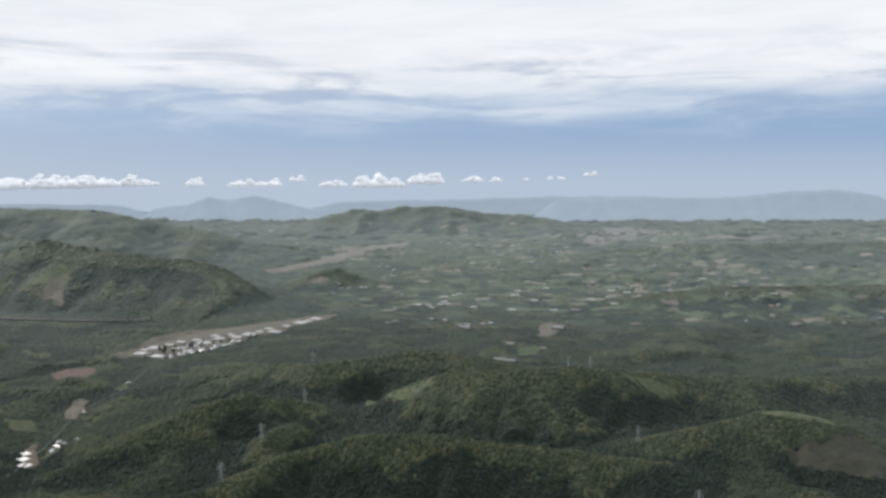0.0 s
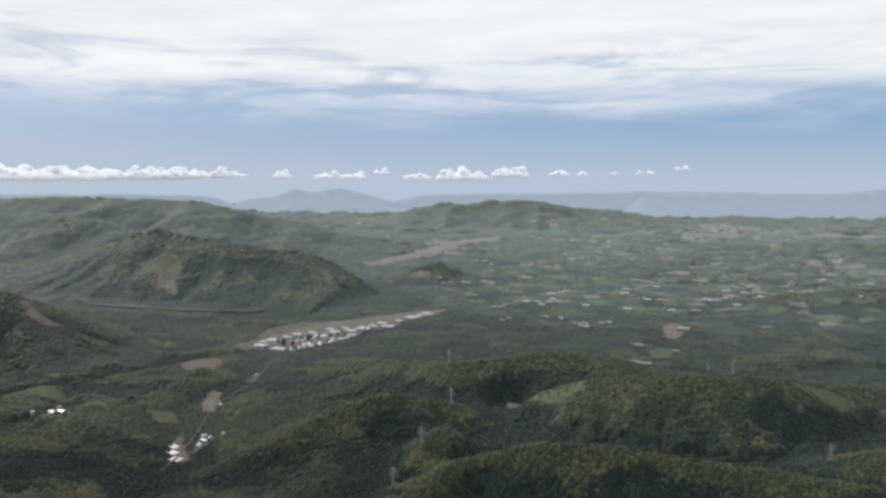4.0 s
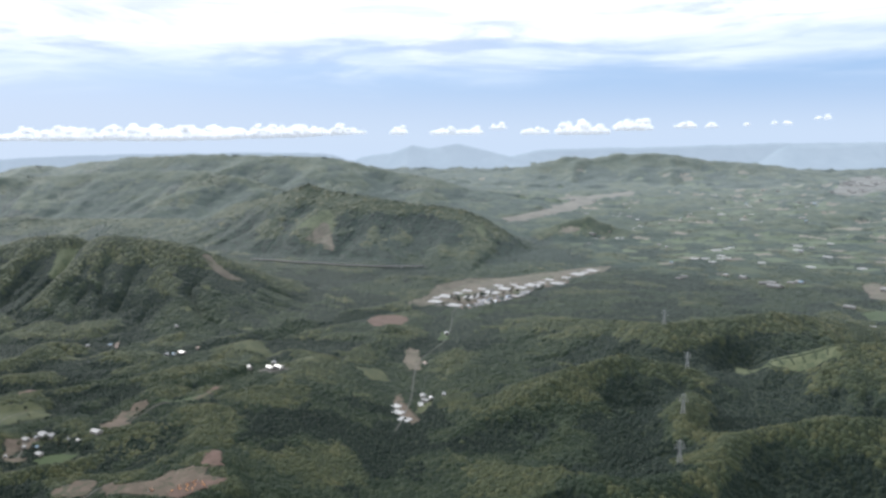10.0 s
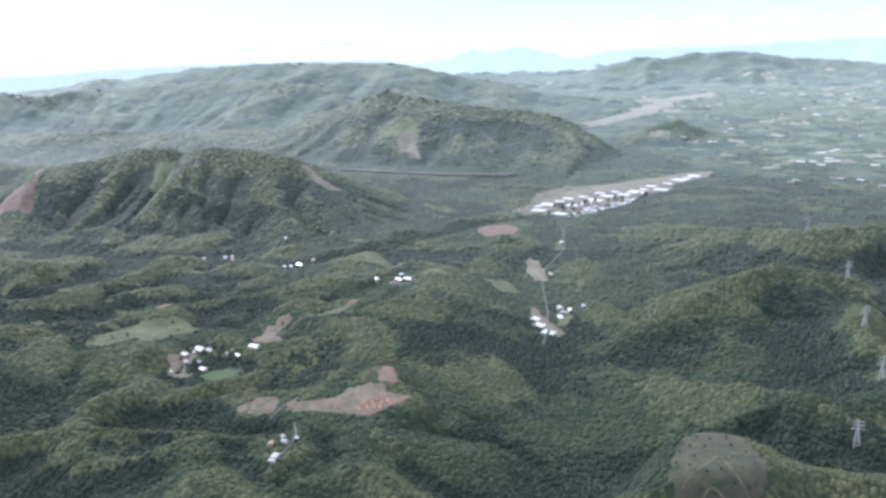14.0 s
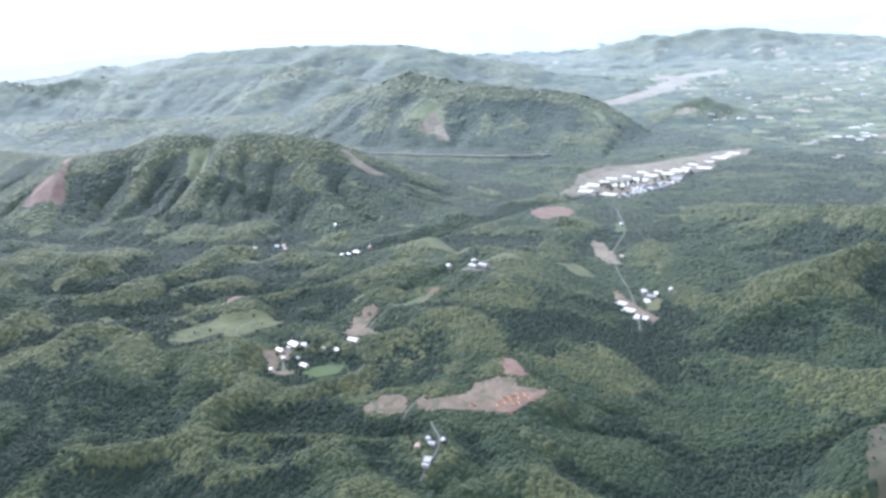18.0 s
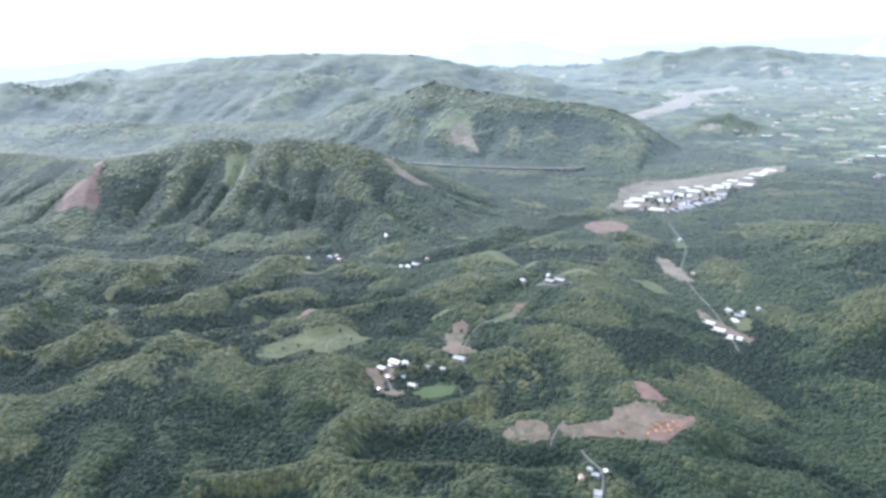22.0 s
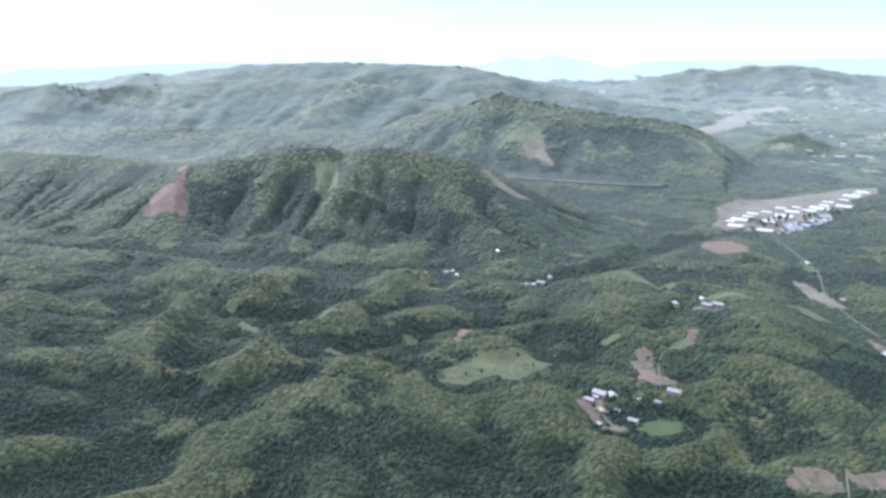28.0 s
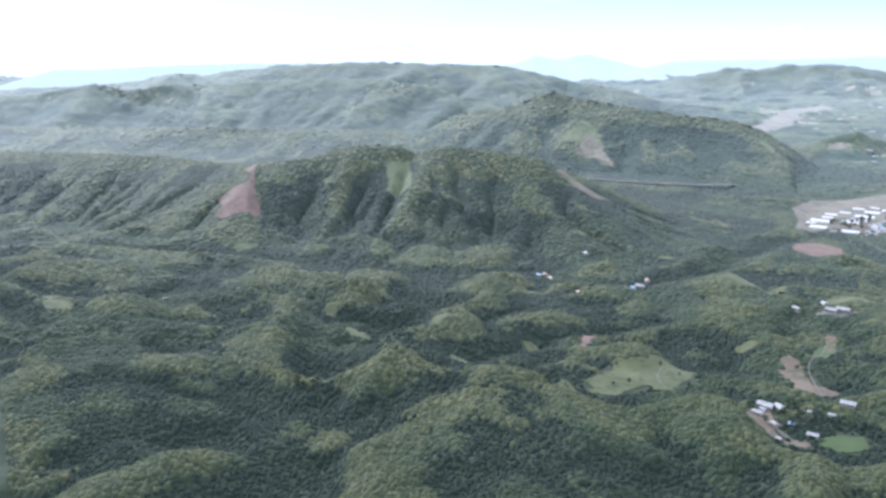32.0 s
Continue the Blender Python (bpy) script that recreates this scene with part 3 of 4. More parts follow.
def plots(x, y):
    """Parcels of farmland on the open plain: 0 none, 1 tan, 2 green."""
    wx, wy = x + 40 * (layers(x, y, 220, 2, 301) - 0.5), y + 40 * (layers(x, y, 220, 2, 302) - 0.5)
    turn = 0.25
    a, b = wx * math.cos(turn) + wy * math.sin(turn), -wx * math.sin(turn) + wy * math.cos(turn)
    row = np.floor(b / 27)
    cell = np.floor(a / 40 + 7.3 * lattice(row, row * 0, 5))
    h = lattice(cell, row, 77)
    open_land = smooth(layers(x, y, 260, 3, 303), 0.36, 0.56) * smooth(y, 1480, 1700) * smooth(x + 0.3 * (y - 1900), -430, -260) * (1 - smooth(y, 3400, 3700))
    flat = level(x, y) < 52 + 0.034 * np.maximum(0, y - 1900)
    pick = np.where(h < 0.06 * open_land, 1, np.where(h < 0.27 * open_land, 2, 0))
    return np.where(flat, pick, 0)


# ---- fields and clearings ----


def patch(name, poly, material, label, category, group="", lift=0.5, ragged=3.5):
    """Open land draped over the ground inside the corners, with a ragged edge."""
    OPEN.append(poly)
    px, py = [p[0] for p in poly], [p[1] for p in poly]
    cell = 0.0021 * (sum(py) / len(py) - AY)
    gx, gy = np.arange(min(px) - ragged, max(px) + ragged, cell), np.arange(min(py) - ragged, max(py) + ragged, cell)
    x, y = np.meshgrid(gx, gy, indexing="ij")
    cx, cy = (x[:-1, :-1] + cell / 2), (y[:-1, :-1] + cell / 2)
    keep = inside(cx + ragged * 2 * (layers(cx, cy, 6 * cell, 2, 71) - 0.5), cy + ragged * 2 * (layers(cx, cy, 6 * cell, 2, 72) - 0.5), poly).ravel()
    v = np.stack([x, y, level(x, y) + lift], -1).reshape(-1, 3)
    f = grid_faces(len(gx), len(gy))[keep][:, ::-1]
    if not len(f):
        f = grid_faces(len(gx), len(gy))[:1, ::-1]
    used_v, f = np.unique(f, return_inverse=True)
    ob = mesh_object(name, v[used_v], f.reshape(-1, 4), material)
    return tagged(ob, label, category, group)


patch("bare_clearing", [(-612, 472), (-610, 480), (-602, 490), (-592, 492), (-585, 481), (-585, 471), (-596, 466)], M_BARE, "cleared patch of brown bare earth between woods", "clearing")
patch("bare_clearing", [(-581, 482), (-578, 491), (-565, 493), (-554, 501), (-549, 516), (-538, 524), (-526, 524), (-522, 512), (-503, 513), (-508, 502), (-517, 487), (-519, 479), (-530, 480), (-546, 479), (-565, 477), (-576, 474)], M_BARE, "reddish brown earthwork clearing among woods", "clearing")
patch("dug_earth", [(-532, 481), (-530, 493), (-522, 502), (-504, 513), (-508, 502), (-517, 487), (-521, 479)], M_RED, "freshly dug orange red earth with machine tracks", "clearing", lift=0.9)
patch("bare_clearing", [(-541, 556), (-535, 559), (-525, 542), (-520, 531), (-526, 527), (-535, 528), (-540, 542)], M_RED, "reddish brown earthwork strip running uphill", "clearing")
patch("pasture", [(-822, 572), (-816, 592), (-808, 612), (-789, 630), (-770, 643), (-746, 634), (-745, 615), (-759, 592), (-770, 588), (-785, 574), (-807, 564)], M_GRASS, "pale green pasture on an open hillside", "field", ragged=10)
patch("ploughed_field", [(-690, 649), (-685, 655), (-686, 667), (-679, 674), (-673, 669), (-670, 653), (-669, 630), (-655, 620), (-658, 611), (-676, 604), (-687, 614), (-684, 636)], M_BARE, "brown ploughed field in a hollow", "field")
patch("grass_field", [(-671, 672), (-658, 696), (-640, 732), (-636, 715), (-648, 686)], M_LAWN, "narrow green field running up a hollow", "field")
patch("bare_clearing", [(-650, 702), (-641, 735), (-633, 738), (-640, 706)], M_RED, "narrow reddish brown cutting in the woods", "clearing")
patch("lawn", [(-680, 547), (-670, 555), (-654, 554), (-656, 538), (-673, 529), (-681, 536)], M_LAWN, "bright green mown meadow beside the farm", "field")
patch("farm_yard", [(-722, 558), (-717, 567), (-705, 570), (-700, 556), (-704, 546), (-702, 534), (-705, 530), (-713, 542), (-721, 548)], M_BARE, "brown earth farm yard", "yard")
patch("ploughed_field", [(-703, 531), (-692, 539), (-685, 533), (-691, 525), (-701, 524)], M_BARE, "small brown ploughed plot by the farm", "field")
patch("bare_clearing", [(-833, 652), (-830, 680), (-827, 708), (-820, 707), (-820, 694), (-824, 672), (-827, 653)], M_RED, "bare reddish brown strip on a knoll", "clearing")
patch("bare_clearing", [(-610, 1104), (-600, 1136), (-569, 1150), (-547, 1124), (-551, 1093), (-586, 1080)], M_RED, "reddish brown bare hilltop clearing", "clearing")
patch("valley_field", [(-584, 1235), (-571, 1303), (-567, 1380), (-532, 1458), (-453, 1510), (-369, 1585), (-325, 1630), (-263, 1655), (-274, 1593), (-346, 1513), (-410, 1404), (-457, 1319), (-509, 1275), (-526, 1285), (-559, 1244)], M_STUBBLE, "tan stubble fields on the valley floor", "field")
patch("landslip", [(-1345, 975), (-1350, 1000), (-1366, 1028), (-1354, 1046), (-1333, 1040), (-1345, 1075), (-1370, 1098), (-1350, 1102), (-1330, 1067), (-1314, 1032), (-1297, 1017), (-1286, 990), (-1318, 968)], M_RED, "raw pinkish landslip scar on a wooded slope", "landslip", ragged=6)
patch("grass_clearing", [(-1143, 1095), (-1157, 1138), (-1138, 1144), (-1124, 1146), (-1104, 1092), (-1122, 1084)], M_MEADOW, "pale green felled clearing on a steep slope", "clearing")
patch("felled_strip", [(-919, 1184), (-909, 1192), (-884, 1175), (-861, 1175), (-838, 1176), (-856, 1157), (-880, 1155), (-898, 1166)], M_STUBBLE, "pale brown felled strip down a wooded slope", "clearing")
patch("grass_clearing", [(-985, 1690), (-955, 1735), (-925, 1768), (-905, 1750), (-885, 1690), (-900, 1640), (-925, 1690)], M_MEADOW, "grassed quarry terraces on the mountain flank", "clearing", ragged=10)
patch("quarry_scar", [(-938, 1645), (-930, 1687), (-919, 1723), (-904, 1715), (-879, 1660), (-856, 1611), (-882, 1616), (-900, 1643)], M_STUBBLE, "pale bare quarry face on the mountain flank", "quarry", lift=0.9, ragged=6)
patch("grass_clearing", [(-575, 1790), (-560, 1815), (-545, 1780), (-550, 1750)], M_MEADOW, "pale grassy clearing on the ridge flank", "clearing")
BALD = patch("bare_clearing", [(-343, 442), (-339, 468), (-320, 511), (-308, 493), (-293, 455), (-301, 432), (-337, 425)], M_SCRUB, "scrubby bare hilltop with earth tracks", "clearing")
patch("paddy_field", [(-482, 825), (-476, 834), (-469, 811), (-454, 791), (-436, 763), (-441, 749), (-460, 768), (-477, 802)], M_BARE, "brown dry paddy fields in the narrow valley", "field")
patch("paddy_field", [(-452, 806), (-440, 818), (-432, 800), (-436, 780), (-446, 782)], M_GRASS, "green paddy banks beside white sheds", "field")
patch("valley_strip", [(-515, 1004), (-500, 1000), (-483, 940), (-474, 915), (-490, 916), (-506, 945), (-513, 980)], M_STUBBLE, "tan strip of fields along the stream", "field")
patch("valley_strip", [(-490, 1050), (-492, 1095), (-482, 1100), (-474, 1055)], M_LAWN, "green strip of fields along the stream", "field")
patch("meadow", [(-118, 950), (-113, 968), (-62, 935), (-25, 911), (-28, 884), (-62, 898), (-92, 926)], M_MEADOW, "pale green meadow on the ridge with hedge lines", "field")
patch("meadow", [(193, 897), (237, 906), (268, 904), (271, 901), (253, 885), (230, 882)], M_MEADOW, "pale green meadow on a ridge top", "field")
patch("terraced_field", [(327, 722), (355, 724), (395, 742), (425, 735), (426, 715), (404, 690), (368, 690), (338, 695), (321, 705)], M_SCRUB, "brownish terraced fields on a hillside", "field", ragged=6)
patch("meadow", [(313, 764), (345, 765), (374, 762), (395, 752), (372, 750), (340, 748), (316, 752)], M_MEADOW, "pale green meadow along the brow of a hill", "field")
patch("green_field", [(108, 1284), (137, 1317), (154, 1304), (135, 1238), (108, 1235)], M_LAWN, "green field beside white sheds", "field")
patch("tan_field", [(174, 1520), (205, 1560), (212, 1490), (172, 1385), (158, 1414)], M_STUBBLE, "tan yard beside large white sheds", "field")
patch("hill_field", [(-640, 858), (-600, 872), (-575, 850), (-590, 838), (-630, 842)], M_GRASS, "pale grassy hilltop fields", "field")
patch("hill_field", [(-720, 905), (-690, 925), (-640, 905), (-650, 890), (-700, 888)], M_GRASS, "pale grassy hilltop fields", "field")
patch("hill_field", [(-545, 880), (-520, 900), (-500, 870), (-520, 855)], M_GRASS, "pale grassy hilltop fields", "field")
patch("yard", [(-636, 812), (-618, 830), (-600, 816), (-614, 806)], M_YARD, "pale concrete yard on a hilltop", "yard")
# river flats and the far town
patch("river_flat", [(-616, 2321), (-560, 2401), (-503, 2498), (-452, 2668), (-405, 2829), (-300, 2870), (-345, 2700), (-398, 2561), (-445, 2421), (-540, 2302)], M_DRY, "tan river flats on the far plain", "field", ragged=26)
patch("river_flat", [(-481, 2858), (-376, 2935), (-290, 3030), (-195, 3200), (-188, 3040), (-213, 2923), (-320, 2870), (-447, 2786)], M_DRY, "tan river flats on the far plain", "field", ragged=26)
patch("town_ground", [(470, 3060), (560, 3250), (740, 3700), (845, 3800), (983, 3582), (760, 3200), (600, 3050)], M_YARD, "pale built-up ground of a far town", "town", ragged=15)
patch("river_flat", [(1000, 3300), (1300, 3400), (1500, 3380), (1250, 3200)], M_DRY, "tan fields on the far plain", "field", ragged=12)

for k in range(16):
    f, g = (k % 8) / 8, k // 8
    x, y = -556 + 200 * f + 28 * g + 6 * math.sin(k * 2.3), 1285 + 250 * f - 34 * g + 14 * math.cos(k * 1.7)
    w, d = 20 + 8 * math.sin(k * 3.1), 26 + 9 * math.cos(k * 2.1)
    patch("field_parcel", [(x - w / 2, y - d / 2), (x + w / 2, y - d / 2 + 8), (x + w / 2 + 5, y + d / 2 + 8), (x - w / 2 + 5, y + d / 2)], (M_BARE, M_STUBBLE, M_GRASS, M_YARD, M_BARE)[k % 5], "narrow field parcel on the valley floor", "field", "parcels in the valley", 0.8, 0.5)


def hedge(x0, y0, x1, y1):
    """A clipped row of bushes: a lumpy ridge along a line."""
    n = max(8, int(math.hypot(x1 - x0, y1 - y0) / 1.2))
    t = np.linspace(0, 1, n)
    rng = np.random.default_rng(int(abs(x0 * 7 + y0)))
    dx, dy = (x1 - x0), (y1 - y0)
    span = math.hypot(dx, dy)
    rows = []
    for k, up in ((-1, 0), (-0.7, 0.8), (0, 1.1), (0.7, 0.8), (1, 0)):
        w = 0.75 * (0.7 + 0.6 * rng.random(n))
        x, y = x0 + dx * t - dy / span * k * w, y0 + dy * t + dx / span * k * w
        rows.append(np.stack([x, y, level(x, y) + 0.4 + up * (0.7 + 0.6 * rng.random(n))], -1))
    ob = mesh_object("hedge", np.stack(rows, 1).reshape(-1, 3), grid_faces(n, 5), NEAR[0])
    tagged(ob, "dark green hedge row across the meadow", "hedge", "hedges in the meadow")


for k in range(7):
    f = (k + 0.5) / 7
    hedge(-98 + 66 * f, 924 - 30 * f, -108 + 80 * f, 962 - 48 * f)
hedge(-106, 945, -26, 904)
for f in (0.3, 0.65):
    hedge(206 + 40 * f, 904 - 36 * f, 214 + 44 * f, 894 - 28 * f)


def farmland():
    """Small fields scattered over the plain and between the knolls."""
    rng = random.Random(12)
    kinds = ((M_DRY, "tan_field", "tan stubble field on the plain"), (M_GRASS, "grass_field", "pale green field on the plain"), (M_LAWN, "grass_field", "fresh green field on the plain"), (M_YARD, "gravel_yard", "pale gravel yard on the plain"))
    made = 0
    while made < 95:
        y = rng.uniform(1480, 3300)
        x = rng.uniform(-420, 0.62 * y) if y > 1750 else rng.uniform(-180, 0.62 * y)
        if float(level(x, y)) > 45 + 0.03 * max(0, y - 1900) or any(inside(np.array([x]), np.array([y]), p)[0] for p in OPEN):
            continue
        if grain(np.array([x]), np.array([y]), 300, 8)[0] < 0.35:
            continue
        w, d, a = rng.uniform(12, 34) * (0.6 + y / 3000), rng.uniform(10, 30) * (0.4 + y / 2400), rng.uniform(-0.5, 0.5)
        m, name, label = kinds[rng.choices((0, 1, 2, 3), (6, 3, 2, 2))[0]]
        # far fields take the paler plot colours, which stand in for haze
        if y > 1900:
            m = FAR[4 if name == "grass_field" else 3]
        poly = [(x + i * w / 2 * math.cos(a) - j * d / 2 * math.sin(a), y + i * w / 2 * math.sin(a) + j * d / 2 * math.cos(a)) for i, j in ((-1, -1), (1, -1), (1, 1), (-1, 1))]
        patch(name, poly, m, label, "field", "fields on the plain", 0.8, 4)
        made += 1
    made = 0
    while made < 26:
        x, y = rng.uniform(-1400, -620), rng.uniform(620, 1120)
        if any(inside(np.array([x]), np.array([y]), p)[0] for p in OPEN):
            continue
        r = rng.uniform(7, 14)
        poly = [(x + r * rng.uniform(0.7, 1.4) * math.cos(k), y + 0.7 * r * rng.uniform(0.7, 1.3) * math.sin(k)) for k in (0.3, 1.3, 2.4, 3.4, 4.4, 5.4)]
        patch("hill_field", poly, M_GRASS, "small pale field on a wooded knoll", "field", "fields among the knolls", 0.5, 3)
        made += 1


farmland()


def ground():
    R, x, y, z = GR, AX + GR * GU, AY + GR, RELIEF
    # far woods are the ground's own canopy, open land stays bare
    rng = np.random.default_rng(2)
    cover = clear_of(x, y) * smooth(R, 2250, 2450)
    lump = 0.45 * rng.random(R.shape) * R * FINE + 5.5 * layers(x, y, 30, 3, 51)
    wood = smooth(layers(x, y, 90, 3, 57), 0.30, 0.50)
    z = z + cover * lump * wood * (plots(x, y) == 0)
    v = np.stack([x, y, z], -1).reshape(-1, 3)
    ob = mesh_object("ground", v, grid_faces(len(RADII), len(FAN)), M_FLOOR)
    for m in FAR:
        ob.data.materials.append(m)
    farm = plots(x, y)
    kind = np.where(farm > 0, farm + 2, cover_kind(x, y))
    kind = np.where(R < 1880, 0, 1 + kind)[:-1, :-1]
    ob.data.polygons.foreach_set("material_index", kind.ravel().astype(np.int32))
    tagged(ob, "wooded hilly ground with valleys and spurs", "ground", kind="structure")


ground()


def outskirts():
    """The same country behind and beside the path, out to the horizon."""
    g = np.arange(-5200, 5201, 65.0)
    x, y = np.meshgrid(g + AX, g, indexing="ij")
    r = y - AY
    fan = (r > 320) & (r < 5200) & (x - AX > -1.28 * r) & (x - AX < 0.83 * r)
    z = height(x, y) - np.where(fan, 9.0, 0.0)
    keep = ~(fan[:-1, :-1] & fan[1:, :-1] & fan[:-1, 1:] & fan[1:, 1:])
    f = grid_faces(len(g), len(g))[keep.ravel()][:, ::-1]
    used_v, f = np.unique(f, return_inverse=True)
    ob = mesh_object("ground", np.stack([x, y, z], -1).reshape(-1, 3)[used_v], f.reshape(-1, 4), FAR[0])
    tagged(ob, "wooded country around, out to the horizon", "ground", kind="structure")


outskirts()

# ---- woods ----
LANES = [
    ([(-452, 730), (-462, 820), (-480, 900), (-488, 960), (-478, 1060), (-490, 1150), (-500, 1240), (-440, 1340), (-350, 1500), (-262, 1660)], 1.2, M_ASPHALT, "road", "pale grey valley road beside the stream"),
    ([(-556, 410), (-553, 430), (-556, 448), (-566, 466)], 1.2, M_ASPHALT, "road", "narrow grey lane to the holding"),
    ([(-583, 466), (-581, 480), (-578, 495)], 1.2, M_YARD, "track", "pale gravel track between clearings"),
    ([(-696, 534), (-703, 547), (-712, 560), (-706, 568)], 1.6, M_YARD, "track", "pale gravel farm track"),
    ([(-667, 612), (-668, 635), (-667, 662), (-655, 690), (-642, 725)], 1.4, M_YARD, "track", "pale farm track through the field"),
    ([(-766, 588), (-772, 606), (-768, 628)], 1.3, M_YARD, "track", "pale footpath across the pasture"),
]


def woods():
    rng = np.random.default_rng(4)
    for zone, (s, r0, r1, sides) in enumerate(((0.0070, 302, 590, 4), (0.0028, 590, 1130, 4), (0.0031, 1130, 1420, 4), (0.0029, 1420, 1885, 4), (0.0036, 1885, 2450, 4), (0.0040, 2450, 3400, 4))):
        r = 0.9 * r0 * np.exp(np.arange(0, math.log(1.23 * r1 / r0), s))
        u = np.arange(-1.1, 0.82, s)
        R, U = np.meshgrid(r, u, indexing="ij")
        R = R * (1 + s * rng.uniform(-0.5, 0.5, R.shape))
        U = U + s * rng.uniform(-0.5, 0.5, U.shape)
        x, y, step = (AX + R * U).ravel(), (AY + R).ravel(), (R * s).ravel()
        keep = clear_of(x, y) & ((zone == 0) | (x < 0.62 * y + 12) & (x > -804 - 1.07 * (y - 110)))
        for line, wide, _, _, _ in LANES:
            keep &= along(x, y, [(*p, 0) for p in line])[0] > wide / 2 + 0.6 * step
        # crown tiers, sized by distance to fit the camera's view, meet along uneven lines
        way = (y - AY) / (1 + 0.2 * (layers(x, y, 150, 3, 330) - 0.5))
        keep &= (way >= r0) & (way < r1) & (y - AY > 303)
        if zone > 3:
            # copses between the plots of the plain
            hilly = (x + 0.3 * (y - 1900) < -380) | (level(x, y) > 52 + 0.034 * np.maximum(0, y - 1900))
            keep &= (plots(x, y) == 0) & (hilly | (layers(x, y, 70, 3, 311) > 0.44))
        x, y, step = x[keep], y[keep], step[keep]
        z = level(x, y)
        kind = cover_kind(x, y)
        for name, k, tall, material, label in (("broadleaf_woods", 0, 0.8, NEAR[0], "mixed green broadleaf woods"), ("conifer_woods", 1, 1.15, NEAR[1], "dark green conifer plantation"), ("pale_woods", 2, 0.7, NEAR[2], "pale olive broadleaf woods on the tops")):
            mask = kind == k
            px, py, pz, st = x[mask], y[mask], z[mask], step[mask]
            n = len(px)
            rad = st * (0.55 + 0.8 * rng.random(n) ** 2)
            hi = rad * tall * rng.uniform(0.35, 0.8, n) * (1.0, 1.0, 0.5, 0.22, 0.12, 0.12)[zone] + 0.25
            turn = rng.uniform(0, 6.28, n)
            tilt_x, tilt_y = (level(px + 4, py) - pz) / 4, (level(px, py + 4) - pz) / 4
            rings = ((0.62, 0.72), (1.0, 0.2)) if tall < 1 else ((0.5, 0.55), (0.95, 0.05))
            v = np.empty((n, 1 + 2 * sides, 3), np.float32)
            v[:, 0] = np.stack([px + rad * rng.uniform(-0.2, 0.2, n), py, pz + hi], 1)
            for j, (wide, up) in enumerate(rings):
                for k in range(sides):
                    a = turn + 6.2832 * (k + 0.5 * j) / sides
                    q = rad * wide * rng.uniform(0.7, 1.25, n)
                    ax, ay = q * np.cos(a), q * np.sin(a)
                    v[:, 1 + j * sides + k] = np.stack([px + ax, py + ay, pz + tilt_x * ax + tilt_y * ay + hi * (up + rng.uniform(-0.12, 0.12, n)) - (0.8 if j else 0)], 1)
            f = []
            for k in range(sides):
                a, b = 1 + k, 1 + (k + 1) % sides
                c, d = a + sides, b + sides
                f += [(0, a, b), (a, c, b), (b, c, d)]
            faces = (np.arange(n)[:, None, None] * (1 + 2 * sides) + np.array(f)[None]).reshape(-1, 3)
            ob = mesh_object(name, v.reshape(-1, 3), faces, material, True)
            tagged(ob, label, "woods", kind="stuff")


woods()

# ---- far ranges and clouds ----


def far_range(line, deep, label, seed):
    """A range at the edge of the view, its haze painted in as glow: a ridge with a front and a back slope."""
    d = np.array(line, float)
    t = np.linspace(0, len(d) - 1, 260)
    i = np.minimum(t.astype(int), len(d) - 2)
    p = d[i] + (d[i + 1] - d[i]) * (t - i)[:, None]
    rows = []
    taper = smooth(np.minimum(t, len(d) - 1 - t), 0, 1.0)
    for k in np.linspace(-1, 1, 25):
        f = (1 - abs(k)) ** 1.1
        q = p.copy()
        q[:, 1] += k * deep
        n = 1 - np.abs(2 * layers(q[:, 0], q[:, 1], 260, 4, seed) - 1)
        q[:, 2] = 30 + taper * ((p[:, 2] - 30) * f * (1 - 0.25 * (1 - n) * 4 * abs(k) * (1 - abs(k))) + 14 * (layers(p[:, 0], p[:, 1], 120, 4, seed + 3) - 0.5))
        rows.append(q)
    v = np.stack(rows).reshape(-1, 3)
    ob = mesh_object("backdrop", v, grid_faces(25, 260), M_HAZE_HILLS)
    tagged(ob, label, "hills", kind="structure")


far_range([(-2000, 4400, 90), (-1756, 4400, 140), (-1578, 4400, 168), (-1438, 4400, 209), (-1335, 4400, 192), (-1164, 4400, 219), (-997, 4400, 177), (-798, 4400, 129), (-600, 4400, 80)], 260, "far hills with blue grey haze painted in", 7)
far_range([(300, 4350, 150), (611, 4350, 200), (1079, 4350, 212), (1515, 4350, 205), (1917, 4350, 240), (2196, 4350, 246), (2376, 4350, 220), (2700, 4300, 200)], 280, "far range with blue grey haze painted in", 11)
far_range([(-1400, 4650, 120), (-700, 4650, 175), (0, 4650, 190), (600, 4650, 205), (1100, 4650, 205), (1700, 4600, 190), (2300, 4500, 160)], 180, "far range with blue grey haze painted in", 13)
far_range([(-4100, 2900, 120), (-3600, 3250, 165), (-3200, 3500, 180), (-2600, 3900, 185), (-2000, 4300, 170), (-1500, 4600, 120)], 150, "far range with blue grey haze painted in", 17)


